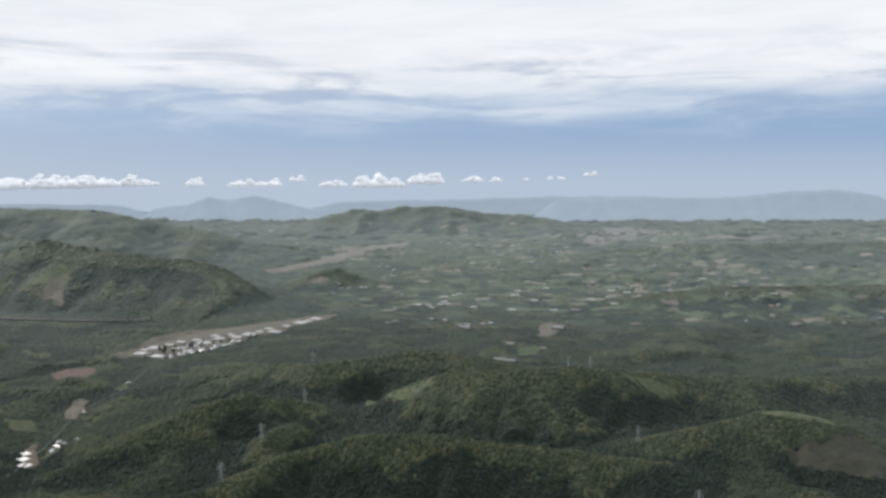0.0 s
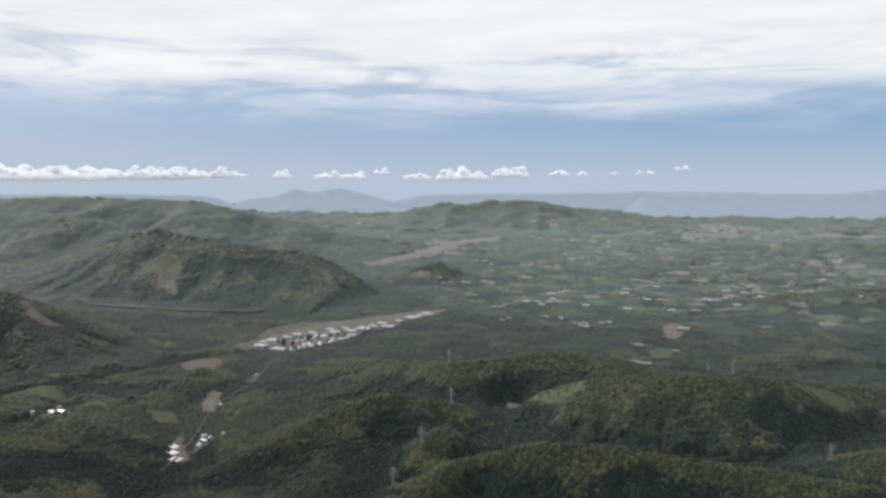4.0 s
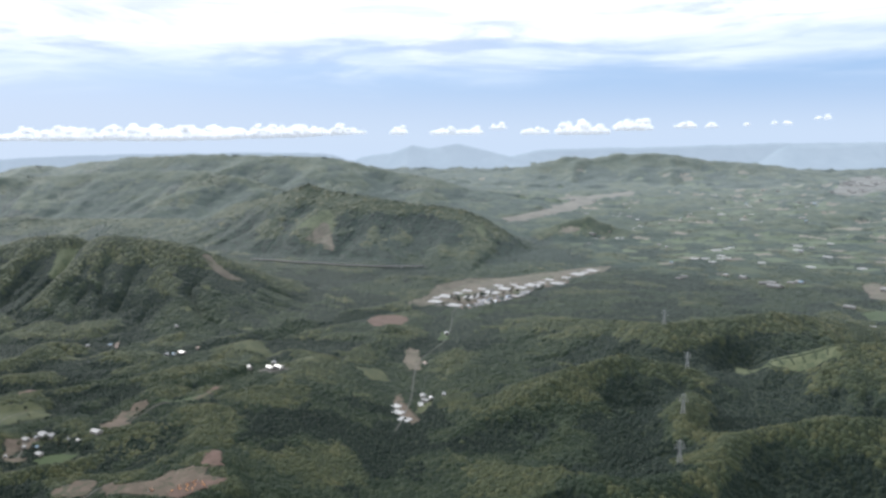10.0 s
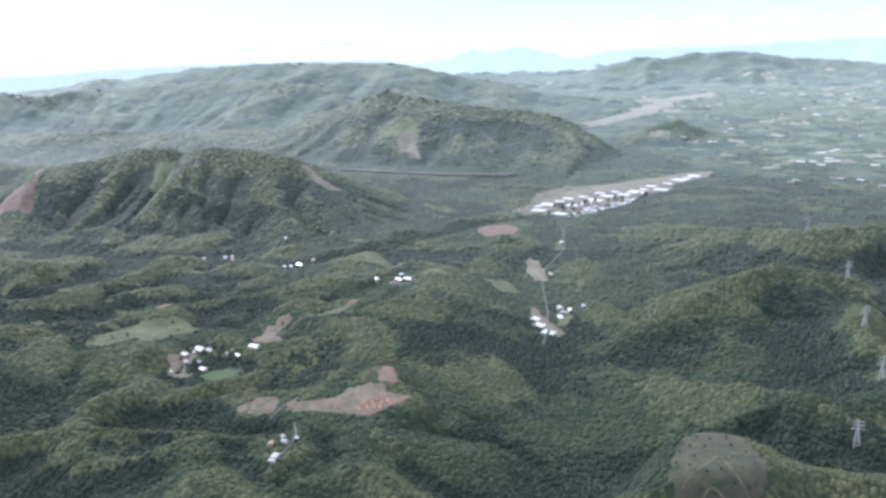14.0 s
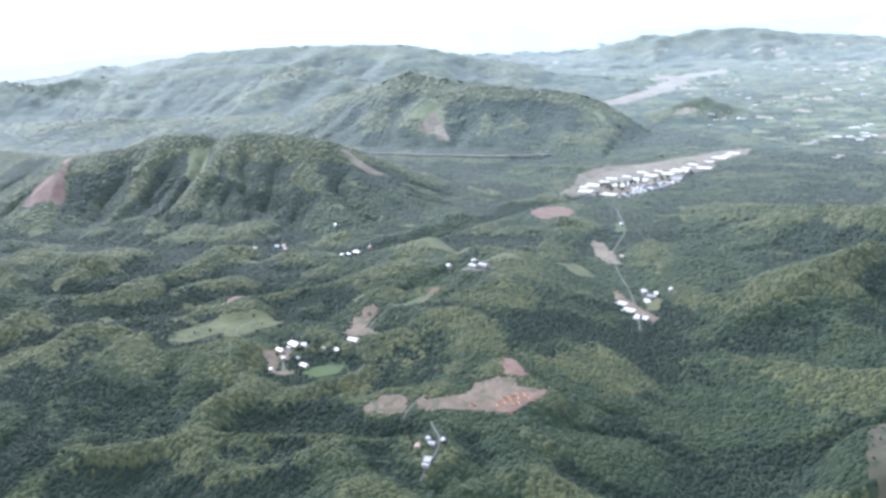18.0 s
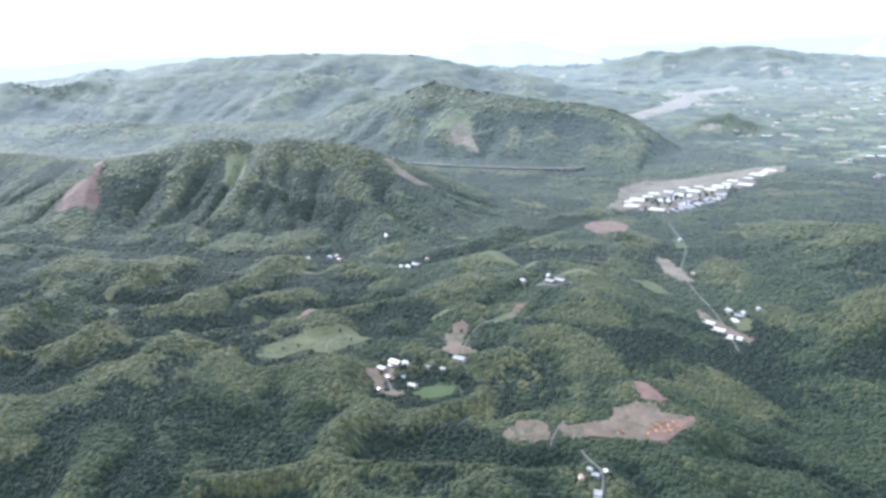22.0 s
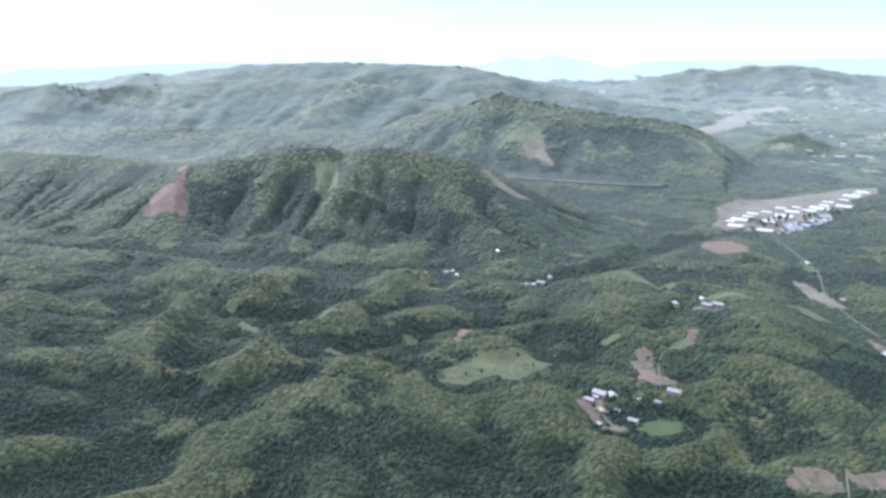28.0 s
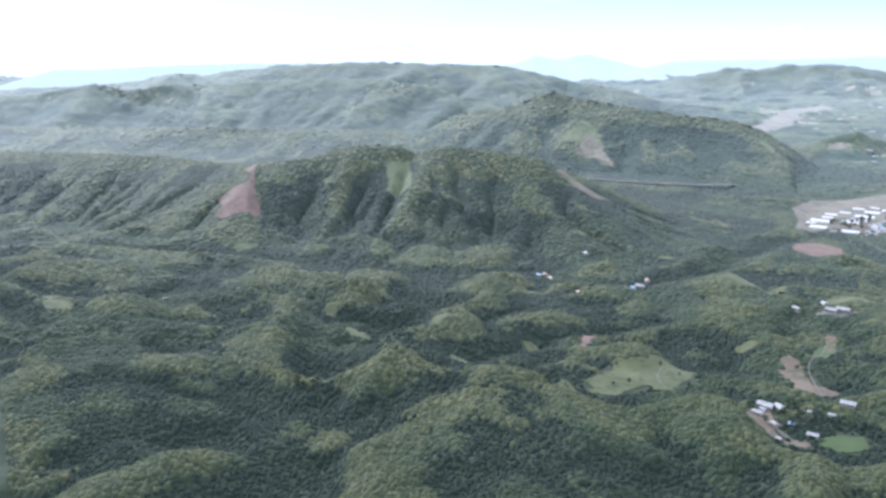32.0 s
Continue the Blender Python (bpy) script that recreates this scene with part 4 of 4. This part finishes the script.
def cumulus(azimuth, elevation, wide, tall, seed):
    """A heap cloud over the horizon: many puffs on a flat base."""
    rng = random.Random(seed)
    bm = bmesh.new()
    n = max(24, int(wide / 3))
    heaps = [(rng.uniform(-0.42, 0.42), rng.uniform(0.1, 0.2), rng.uniform(0.45, 1.0)) for _ in range(max(3, int(wide / 60)))]
    for i in range(n):
        mid, spread, grown = heaps[i % len(heaps)]
        off = rng.gauss(0, 0.5)
        across = max(-0.5, min(0.5, mid + off * spread))
        top = grown * math.exp(-off * off * 2) * rng.uniform(0.15, 1.0)
        size = tall * rng.uniform(0.12, 0.26) * (1 - 0.4 * abs(across))
        m = pose(across * wide, rng.uniform(-0.12, 0.12) * wide, max(size * 0.5, top * tall - size), 0, 0, rng.uniform(0, 360)) @ Matrix.Diagonal((size * rng.uniform(1.2, 2.0), size * 1.3, size, 1))
        bmesh.ops.create_icosphere(bm, subdivisions=2, radius=1, matrix=m)
    for v in bm.verts:
        k = noise.noise(v.co * 0.06 + Vector((seed, 0, 0))) * 6 + noise.noise(v.co * 0.16) * 3
        v.co += Vector((k, k * 0.5, k * 0.7))
    me = bpy.data.meshes.new("cloud")
    bm.to_mesh(me)
    bm.free()
    me.polygons.foreach_set("use_smooth", [True] * len(me.polygons))
    me.materials.append(M_CLOUD)
    ob = new("cloud", me)
    a = radians(azimuth)
    ob.matrix_world = pose(-230 + 4550 * math.sin(a), 75 + 4550 * math.cos(a), 296 + 4550 * math.tan(radians(elevation)), 0, 0, -azimuth)
    tagged(ob, "white heap cloud low over the horizon", "cloud", kind="structure")


for i, (az, el, w, h) in enumerate([(-40.5, -0.3, 190, 27), (-36.8, -0.35, 200, 31), (-33.4, -0.4, 210, 35), (-30.2, -0.35, 200, 31), (-27.0, -0.3, 190, 29), (-23.8, -0.2, 180, 24), (-21.3, -0.15, 120, 16), (-16.1, -0.2, 45, 25), (-12.5, -0.25, 95, 22), (-9.5, 0.1, 40, 17), (-6.3, -0.3, 60, 19), (-2.8, -0.3, 95, 31), (1.1, -0.05, 95, 27), (5.1, 0.05, 75, 16), (10.6, 0.2, 30, 10), (13.1, 0.5, 20, 12), (8.4, 0.15, 20, 7)]):
    cumulus(az, el, w * 3.4, h * 2.9, i)

# ---- buildings ----


def part(name, bm, material, parent, label=""):
    me = bpy.data.meshes.new(name)
    bm.to_mesh(me)
    bm.free()
    me.materials.append(material)
    ob = new(name, me)
    ob.parent = parent
    if label:
        tagged(ob, label)
    return ob


def box(bm, x0, y0, z0, x1, y1, z1):
    m = Matrix.Translation(((x0 + x1) / 2, (y0 + y1) / 2, (z0 + z1) / 2)) @ Matrix.Diagonal((x1 - x0, y1 - y0, z1 - z0, 1))
    bmesh.ops.create_cube(bm, size=1, matrix=m)
    return bm


def prism(bm, section, length):
    """A section of (x, z) corners drawn out along y."""
    a = [bm.verts.new((x, -length / 2, z)) for x, z in section]
    b = [bm.verts.new((x, length / 2, z)) for x, z in section]
    bm.faces.new(a)
    bm.faces.new(b[::-1])
    for i in range(len(a)):
        j = (i + 1) % len(a)
        bm.faces.new((a[j], a[i], b[i], b[j]))
    return bm


def house(wide, long, tall, pitch, wall, roof, label, name="house", category="house"):
    """A gabled building on its own base: walls, two roof slopes, ridge, door and windows."""
    ob = new(name)
    w, e = wide / 2, 0.35
    part("wall", prism(bmesh.new(), [(-w, -2.0), (w, -2.0), (w, tall), (0, tall + pitch), (-w, tall)], long), wall, ob)
    for side in (-1, 1):
        s = [(0, tall + pitch + 0.02), (0, tall + pitch + 0.22), (side * (w + e), tall - pitch * e / w + 0.22), (side * (w + e), tall - pitch * e / w + 0.02)]
        part("roof_slope", prism(bmesh.new(), s if side > 0 else s[::-1], long + 2 * e), roof, ob)
    part("ridge", prism(bmesh.new(), [(-0.18, tall + pitch + 0.12), (0.18, tall + pitch + 0.12), (0, tall + pitch + 0.34)], long + 2 * e), roof, ob)
    part("door", box(bmesh.new(), -0.3, -long / 2 - 0.06, 0, 0.3, -long / 2 + 0.02, 0.75), M_TIMBER, ob, "dark timber door")
    for y in (-long / 4, long / 4):
        for side in (-1, 1):
            part("window", box(bmesh.new(), side * w - 0.05, y - 0.4, tall * 0.4, side * w + 0.05, y + 0.4, tall * 0.75), M_PANE, ob, "dark window pane")
    return tagged(ob, label, category)


def greenhouse(spans, wide, long):
    """A row of film tunnels side by side, each a vault with hoops and ends."""
    ob = new("greenhouse")
    for i in range(spans):
        x0 = (i - (spans - 1) / 2) * wide
        arc = [(x0 + wide * 0.48 * math.cos(math.pi * k / 8), 0.5 + wide * 0.22 * math.sin(math.pi * k / 8)) for k in range(9)]
        part("tunnel", prism(bmesh.new(), [(x0 + wide * 0.48, -1.2)] + arc + [(x0 - wide * 0.48, -1.2)], long), M_FILM, ob)
        part("end_frame", box(bmesh.new(), x0 - wide * 0.4, -long / 2 - 0.12, 0.2, x0 + wide * 0.4, -long / 2 - 0.02, 0.4), M_STEEL, ob, "grey steel end frame")
    return tagged(ob, "white film greenhouse tunnels on the valley floor", "greenhouse", "greenhouses in the valley")


def stand(ob, x, y, turn=0.0, size=1.0, lift=0.4):
    z = float(level(x, y)) + lift
    return pose(x, y, z, 0, 0, turn) @ Matrix.Diagonal((size, size, size, 1))


HOUSES = [
    house(4.0, 5.5, 2.0, 1.1, M_PLASTER, M_TILE, "house with pale walls and a grey tiled roof"),
    house(3.6, 5.0, 1.9, 1.0, M_PLASTER, M_BLUE, "house with pale walls and a blue metal roof"),
    house(3.8, 6.0, 1.9, 0.9, M_PLASTER, M_BROWN, "house with pale walls and a brown tiled roof"),
    house(4.5, 7.5, 2.2, 0.8, M_PLASTER, M_WHITE, "shed with a pale sheet metal roof", "shed", "shed"),
]
BARN = house(8.0, 13.0, 3.0, 1.6, M_PLASTER, M_WHITE, "large farm barn with a pale metal roof", "barn", "barn")
HALL = house(14.0, 22.0, 4.0, 1.6, M_PLASTER, M_WHITE, "long white factory hall", "factory_hall", "factory")
GLASS = [greenhouse(4, 3.0, 17.0), greenhouse(6, 3.0, 24.0)]
used = set()


def put(ob, x, y, turn=0.0, size=1.0, group=""):
    """Places the first one itself, and copies after that."""
    m = stand(ob, x, y, turn)
    if ob.name in used:
        made = copy_thing(ob, m)
    else:
        used.add(ob.name)
        ob.matrix_world = m
        made = ob
    made.scale = (size, size, size)
    return tagged(made, group=group)


# the farm
put(BARN, -707, 575, 62, 0.72, "farm buildings")
put(BARN, -660, 580, 75, 0.66, "farm buildings")
for k, x, y, a, size in ((3, -713, 563, 65, 1.0), (0, -709, 570, 60, 0.8), (3, -699, 574, 20, 1.15), (3, -705, 552, 30, 0.7), (1, -695, 555, 75, 0.8), (3, -685, 545, 70, 1.0), (3, -670, 571, 70, 0.7), (0, -682, 574, 80, 0.55), (3, -705, 533, 40, 0.55)):
    put(HOUSES[k], x, y, a, 0.82 * size, "farm buildings")
# the holding under the path
for k, x, y, a, s in ((2, -564, 433, 12, 0.65), (0, -557, 437, 80, 0.65), (3, -555, 423, 85, 0.5), (3, -555, 420.5, 85, 0.5), (3, -555, 418, 85, 0.5), (0, -552, 442, 20, 0.5), (0, -560, 441, 60, 0.5)):
    put(HOUSES[k], x, y, a, s, "buildings of the holding")
# the hamlet
for k, x, y, a, s in ((3, -789, 908, 70, 1.2), (0, -803, 895, 30, 1), (1, -796, 900, 60, 1), (2, -782, 932, 20, 1), (0, -844, 855, 50, 1.1), (2, -850, 860, 10, 1), (0, -931, 891, 60, 1), (0, -920, 897, 30, 1), (1, -899, 915, 80, 1), (2, -893, 920, 20, 1), (0, -855, 1000, 40, 1), (0, -945, 905, 15, 1), (2, -885, 908, 35, 1)):
    put(HOUSES[k], x, y, a, s, "houses of the hamlet")
# hilltop yard, valley sheds
for k, x, y, a, s in ((3, -622, 816, 60, 1.2), (3, -612, 818, 65, 1.3), (0, -625, 832, 20, 1), (3, -650, 822, 40, 1), (3, -450, 826, 20, 1.1), (3, -443, 811, 70, 1.1), (0, -438, 815, 30, 1), (0, -425, 818, 10, 0.9), (0, -483, 1085, 20, 1.2), (2, -476, 938, 40, 1)):
    put(HOUSES[k], x, y, a, s, "valley buildings")
for x, y, a, k, s in ((-471, 797, 60, 0, 0.62), (-464, 780, 65, 0, 0.7), (-452, 762, 70, 0, 0.75), (-446, 806, 20, 0, 0.6)):
    put(GLASS[k], x, y, a, s)
# the village
for x, y, a, k, s in ((-547, 1283, 75, 0, 1.3), (-537, 1324, 75, 0, 1.5), (-509, 1262, 70, 0, 1.3), (-495, 1326, 75, 1, 1.0), (-466, 1372, 75, 1, 1.1), (-479, 1346, 75, 1, 0.9), (-448, 1405, 72, 1, 0.9), (-400, 1446, 70, 1, 1.2), (-358, 1470, 70, 1, 1.0), (-325, 1565, 62, 1, 1.1), (-299, 1600, 60, 1, 0.9), (-420, 1420, 70, 0, 1.2), (-522, 1350, 75, 0, 0.9), (-512, 1378, 75, 0, 1.0), (-488, 1398, 74, 0, 0.9), (-462, 1428, 72, 0, 1.0), (-436, 1440, 72, 0, 0.8), (-388, 1472, 70, 0, 0.9), (-376, 1500, 68, 0, 1.0), (-346, 1524, 66, 0, 0.9), (-552, 1310, 75, 0, 0.8), (-312, 1580, 62, 0, 0.9)):
    put(GLASS[k], x, y, a, s)
vr = random.Random(5)
for i in range(70):
    t = vr.random()
    x, y = -495 + 90 * t + vr.uniform(-14, 14), 1248 + 120 * t + vr.uniform(-16, 12)
    put(HOUSES[vr.choice((0, 0, 0, 0, 1, 2))], x, y, vr.uniform(0, 90), vr.uniform(0.75, 1.15), "houses of the village")
# works beside the wooded hill
for x, y, a, s in ((72, 1196, 80, 0.8), (88, 1188, 85, 0.8), (21, 1480, 60, 1.0), (30, 1484, 20, 0.7), (75, 1534, 30, 0.7), (205, 1486, 70, 1.0), (212, 1500, 70, 0.8), (269, 1671, 80, 0.9), (98, 1314, 60, 0.7), (153, 1289, 80, 0.5)):
    put(HALL, x, y, a, s, "halls beyond the wooded hill")
# film tunnels over the plain
for i in range(150):
    y = vr.uniform(1700, 3100)
    x = vr.uniform(-330, 0.5 * y)
    if grain(np.array([x]), np.array([y]), 260, 23)[0] > 0.45:
        put(GLASS[0], x, y, vr.uniform(60, 110), vr.uniform(0.6, 1.1) * (0.5 + y / 3000))
# houses and halls over the plain
for i in range(150):
    while True:
        y = vr.uniform(1500, 3400)
        x = vr.uniform(-150 if y < 1900 else -420, 0.6 * y)
        if grain(np.array([x]), np.array([y]), 240, 19)[0] > 0.45:
            break
    if i % 3 == 0:
        put(HALL, x, y, vr.uniform(40, 100), vr.uniform(0.4, 0.85), "far halls on the plain")
    else:
        put(HOUSES[vr.choice((0, 1, 2, 3, 3))], x, y, vr.uniform(0, 90), vr.uniform(1.1, 1.8), "far houses on the plain")
for i in range(34):
    t = vr.random()
    put(HALL, 560 + 300 * t + vr.uniform(-60, 90), 3250 + 420 * t + vr.uniform(-160, 160), vr.uniform(60, 110), vr.uniform(0.6, 1.3), "buildings of the far town")

# ---- single trees ----


def strut(bm, a, b, r):
    a, b = Vector(a), Vector(b)
    turn = (b - a).to_track_quat("Z", "Y").to_matrix().to_4x4()
    bmesh.ops.create_cube(bm, size=1, matrix=Matrix.Translation((a + b) / 2) @ turn @ Matrix.Diagonal((r, r, (b - a).length, 1)))
    return bm


def tree(seed, tall, wide):
    """A trunk with limbs under a crown of many leaf clumps."""
    rng = random.Random(seed)
    ob = new("tree")
    bm = bmesh.new()
    bmesh.ops.create_cone(bm, segments=7, radius1=0.05 * tall, radius2=0.02 * tall, depth=0.6 * tall, matrix=pose(0, 0, 0.22 * tall))
    for k in range(5):
        a = k * 1.26 + rng.uniform(-0.3, 0.3)
        strut(bm, (0, 0, tall * rng.uniform(0.3, 0.45)), (0.6 * wide * math.cos(a), 0.6 * wide * math.sin(a), tall * rng.uniform(0.5, 0.7)), 0.018 * tall)
    part("trunk", bm, M_TIMBER, ob)
    bm = bmesh.new()
    for k in range(42):
        a, f = rng.uniform(0, 6.28), rng.random() ** 0.6
        up = rng.uniform(0.38, 1.0)
        r = wide * f * math.sin(math.pi * min(0.95, max(0.12, (up - 0.25) / 0.8)))
        s = wide * rng.uniform(0.16, 0.32)
        bmesh.ops.create_icosphere(bm, subdivisions=1, radius=1, matrix=pose(r * math.cos(a), r * math.sin(a), up * tall, rng.uniform(0, 90), 0, rng.uniform(0, 90)) @ Matrix.Diagonal((s, s * 0.8, s * 0.6, 1)))
    for v in bm.verts:
        v.co *= 1 + 0.08 * noise.noise(v.co * 2.1)
    part("crown", bm, NEAR[0] if seed % 2 else NEAR[1], ob)
    return tagged(ob, "dark green broadleaf tree on open ground" if seed % 2 else "dark green evergreen tree on open ground", "tree", "trees on open ground")


# ---- pylons ----


def pylon():
    ob = new("pylon")
    foot, waist, top = 1.7, 0.45, 16.0
    for i, j in ((-1, -1), (1, -1), (1, 1), (-1, 1)):
        bm = strut(bmesh.new(), (i * foot, j * foot, -1.5), (i * waist, j * waist, 9.5), 0.26)
        part("leg", strut(bm, (i * waist, j * waist, 9.5), (i * 0.12, j * 0.12, top), 0.22), M_STEEL, ob)
    for k in range(4):
        bm = bmesh.new()
        for n in range(5):
            z0, z1 = 2.4 * n, 2.4 * (n + 1)
            w0, w1 = foot - (foot - waist) * min(1, z0 / 9.5), foot - (foot - waist) * min(1, z1 / 9.5)
            ends = [(-w0, -w0, z0), (w1, -w1, z1), (w0, -w0, z0), (-w1, -w1, z1)]
            turn = Matrix.Rotation(k * math.pi / 2, 4, "Z")
            strut(bm, turn @ Vector(ends[0]), turn @ Vector(ends[1]), 0.12)
            strut(bm, turn @ Vector(ends[2]), turn @ Vector(ends[3]), 0.12)
        part("lattice", bm, M_STEEL, ob)
    for z, w in ((10.0, 3.4), (12.2, 3.0), (14.4, 2.6)):
        bm = strut(bmesh.new(), (-w, 0, z), (w, 0, z), 0.24)
        strut(bm, (-w, 0, z), (0, 0, z + 0.9), 0.14)
        arm = part("crossarm", strut(bm, (w, 0, z), (0, 0, z + 0.9), 0.14), M_STEEL, ob)
        for x in (-w, w):
            part("insulator", strut(bmesh.new(), (x, 0, z - 0.9), (x, 0, z), 0.16), M_PLASTER, arm, "pale insulator string")
    return tagged(ob, "grey steel lattice pylon on a wooded hill", "pylon", "pylons along the line")


TREES = [tree(1, 4.2, 1.9), tree(2, 4.8, 1.6), tree(3, 3.4, 1.7)]
for x, y in ((-700, 566), (-698, 568), (-690, 566), (-687, 570), (-710, 553), (-717, 572), (-695, 551), (-674, 576), (-665, 566), (-672, 562), (-690, 580), (-681, 562), (-568, 437), (-549, 436), (-561, 425), (-797, 912), (-783, 900), (-836, 862), (-905, 905), (-925, 885), (-630, 826), (-605, 826), (-455, 815), (-436, 806)):
    put(TREES[(abs(x) + y) % 3], x, y, (x * 7) % 360, 0.8 + 0.1 * (y % 5))
for i in range(34):
    f = vr.random()
    put(TREES[i % 3], -530 + 130 * f + vr.uniform(-25, 25), 1262 + 150 * f + vr.uniform(-28, 28), vr.uniform(0, 360), vr.uniform(1.2, 2.0))
for x, y in ((-815, 596), (-808, 606), (-800, 618), (-786, 628), (-770, 626), (-757, 616), (-752, 598), (-790, 590), (-776, 582), (-800, 584), (-667, 650), (-664, 641), (-676, 655)):
    put(TREES[(abs(x) + y) % 3], x, y, (x * 7) % 360, 0.7 + 0.1 * (y % 4))
for k in range(26):
    a, r = k * 2.4, 6 + 24 * math.sqrt((k + 0.5) / 26)
    put(TREES[k % 3], -318 + 0.75 * r * math.cos(a), 462 + r * math.sin(a), k * 40, 0.35 + 0.07 * (k % 4))
PYLON = pylon()
for x, y in ((-235, 540), (-202, 629), (-192, 727), (-177, 867), (-193, 1005), (181, 1183), (216, 1186), (188, 754), (206, 616)):
    put(PYLON, x, y, 5, 1.12)

# ---- earthwork ----


def excavator():
    ob = new("excavator")
    for y in (-0.5, 0.5):
        part("track", box(bmesh.new(), -0.9, y - 0.18, 0, 0.9, y + 0.18, 0.4), M_TIMBER, ob, "dark crawler track")
    part("body", box(bmesh.new(), -0.9, -0.55, 0.45, 0.5, 0.55, 1.1), M_ORANGE, ob)
    cab = part("cab", box(bmesh.new(), -0.1, 0.05, 1.1, 0.6, 0.55, 1.75), M_ORANGE, ob)
    part("window", box(bmesh.new(), 0.6, 0.1, 1.25, 0.63, 0.5, 1.65), M_PANE, cab, "dark cab window")
    part("boom", strut(bmesh.new(), (0.4, -0.1, 0.9), (1.7, -0.1, 2.1), 0.22), M_ORANGE, ob)
    part("arm", strut(bmesh.new(), (1.7, -0.1, 2.1), (2.5, -0.1, 0.8), 0.18), M_ORANGE, ob)
    part("bucket", box(bmesh.new(), 2.2, -0.35, 0.3, 2.7, 0.15, 0.8), M_STEEL, ob)
    return tagged(ob, "orange excavator on dug red earth", "excavator", "excavators in the clearing")


def log_pile():
    ob = new("log_pile")
    for row in range(3):
        for k in range(4 - row):
            bm = bmesh.new()
            bmesh.ops.create_cone(bm, cap_ends=True, segments=8, radius1=0.22, radius2=0.2, depth=3.2, matrix=pose((k + row / 2) * 0.46 - 0.7, 0, 0.22 + row * 0.38, 90, 0, 0))
            part("log", bm, M_LOG, ob)
    return tagged(ob, "stack of fresh orange brown logs on bare earth", "log pile", "log piles in the clearing")


DIGGER, LOGS = excavator(), log_pile()
for x, y, a in ((-523, 500, 40), (-529, 492, 110), (-545, 486, 200)):
    put(DIGGER, x, y, a, 1.0)
for x, y, a in ((-520, 497, 20), (-524, 494, 30), (-527, 490, 25), (-517, 501, 35), (-531, 487, 15), (-522, 490, 60), (-514, 498, 70), (-526, 497, 80), (-519, 492, 40)):
    put(LOGS, x, y, a, 0.8)

# ---- roads ----


def ribbon(name, line, wide, material, label, lift=0.6, flat=False):
    p = np.array(line, float)
    t = np.linspace(0, len(p) - 1, 24 * len(p))
    i = np.minimum(t.astype(int), len(p) - 2)
    f = (t - i)[:, None]
    before, after = p[np.maximum(i - 1, 0)], p[np.minimum(i + 2, len(p) - 1)]
    q = 0.5 * (2 * p[i] + (p[i + 1] - before) * f + (2 * before - 5 * p[i] + 4 * p[i + 1] - after) * f ** 2 + (3 * p[i] - before - 3 * p[i + 1] + after) * f ** 3)
    d = np.gradient(q[:, :2], axis=0)
    d = d / np.linalg.norm(d, axis=1)[:, None]
    side = np.stack([-d[:, 1], d[:, 0]], 1) * wide / 2
    v = []
    for k in (-1, -0.5, 0, 0.5, 1):
        e = q[:, :2] + k * side
        z = q[:, 2] if flat else level(e[:, 0], e[:, 1]) + lift - (0.8 if abs(k) == 1 else 0)
        v.append(np.column_stack([e, z]))
    ob = mesh_object(name, np.stack(v, 1).reshape(-1, 3), grid_faces(len(q), 5), material)
    return tagged(ob, label, "road", kind="structure")


for line, wide, material, name, label in LANES:
    ribbon(name, line, wide, material, label)
for line in ([(-336, 440), (-325, 452), (-318, 462), (-312, 450), (-304, 440)], [(-334, 462), (-322, 470), (-308, 466)], [(-330, 430), (-322, 440), (-310, 432)]):
    strip = ribbon("track", line, 1.3, M_BARE, "")
    strip["kind"], strip["category"] = "", ""
    del strip["kind"], strip["category"]
    tagged(strip, "reddish earth track").parent = BALD


def expressway():
    """A raised motorway: deck, two parapets and its piers."""
    line = [(x, y, float(level(x, y)) + 2.2) for x, y in ((-1000, 1510), (-960, 1507), (-880, 1500), (-800, 1500), (-717, 1500), (-640, 1560))]
    ob = new("expressway")
    for name, off, wide, up in (("deck_span", 0, 6.5, 0), ("parapet", -3.1, 0.4, 0.8), ("parapet", 3.1, 0.4, 0.8)):
        for (x0, y0, z0), (x1, y1, z1) in zip(line[:-1], line[1:]):
            d = Vector((x1 - x0, y1 - y0, z1 - z0))
            side = Vector((-d.y, d.x, 0)).normalized() * off
            turn = d.to_track_quat("Y", "Z").to_matrix().to_4x4()
            m = Matrix.Translation(Vector(((x0 + x1) / 2, (y0 + y1) / 2, (z0 + z1) / 2 + up)) + side) @ turn @ Matrix.Diagonal((wide, d.length + 0.5, 1.0, 1))
            bm = bmesh.new()
            bmesh.ops.create_cube(bm, size=1, matrix=m)
            part(name, bm, M_CONCRETE, ob)
    for (x0, y0, z0), (x1, y1, z1) in zip(line[:-1], line[1:]):
        for k in range(3):
            f = (k + 0.5) / 3
            x, y, z = x0 + (x1 - x0) * f, y0 + (y1 - y0) * f, z0 + (z1 - z0) * f
            part("pier", box(bmesh.new(), x - 1.2, y - 2.2, -5, x + 1.2, y + 2.2, z), M_CONCRETE, ob)
    tagged(ob, "pale concrete motorway viaduct across a side valley", "viaduct")


expressway()
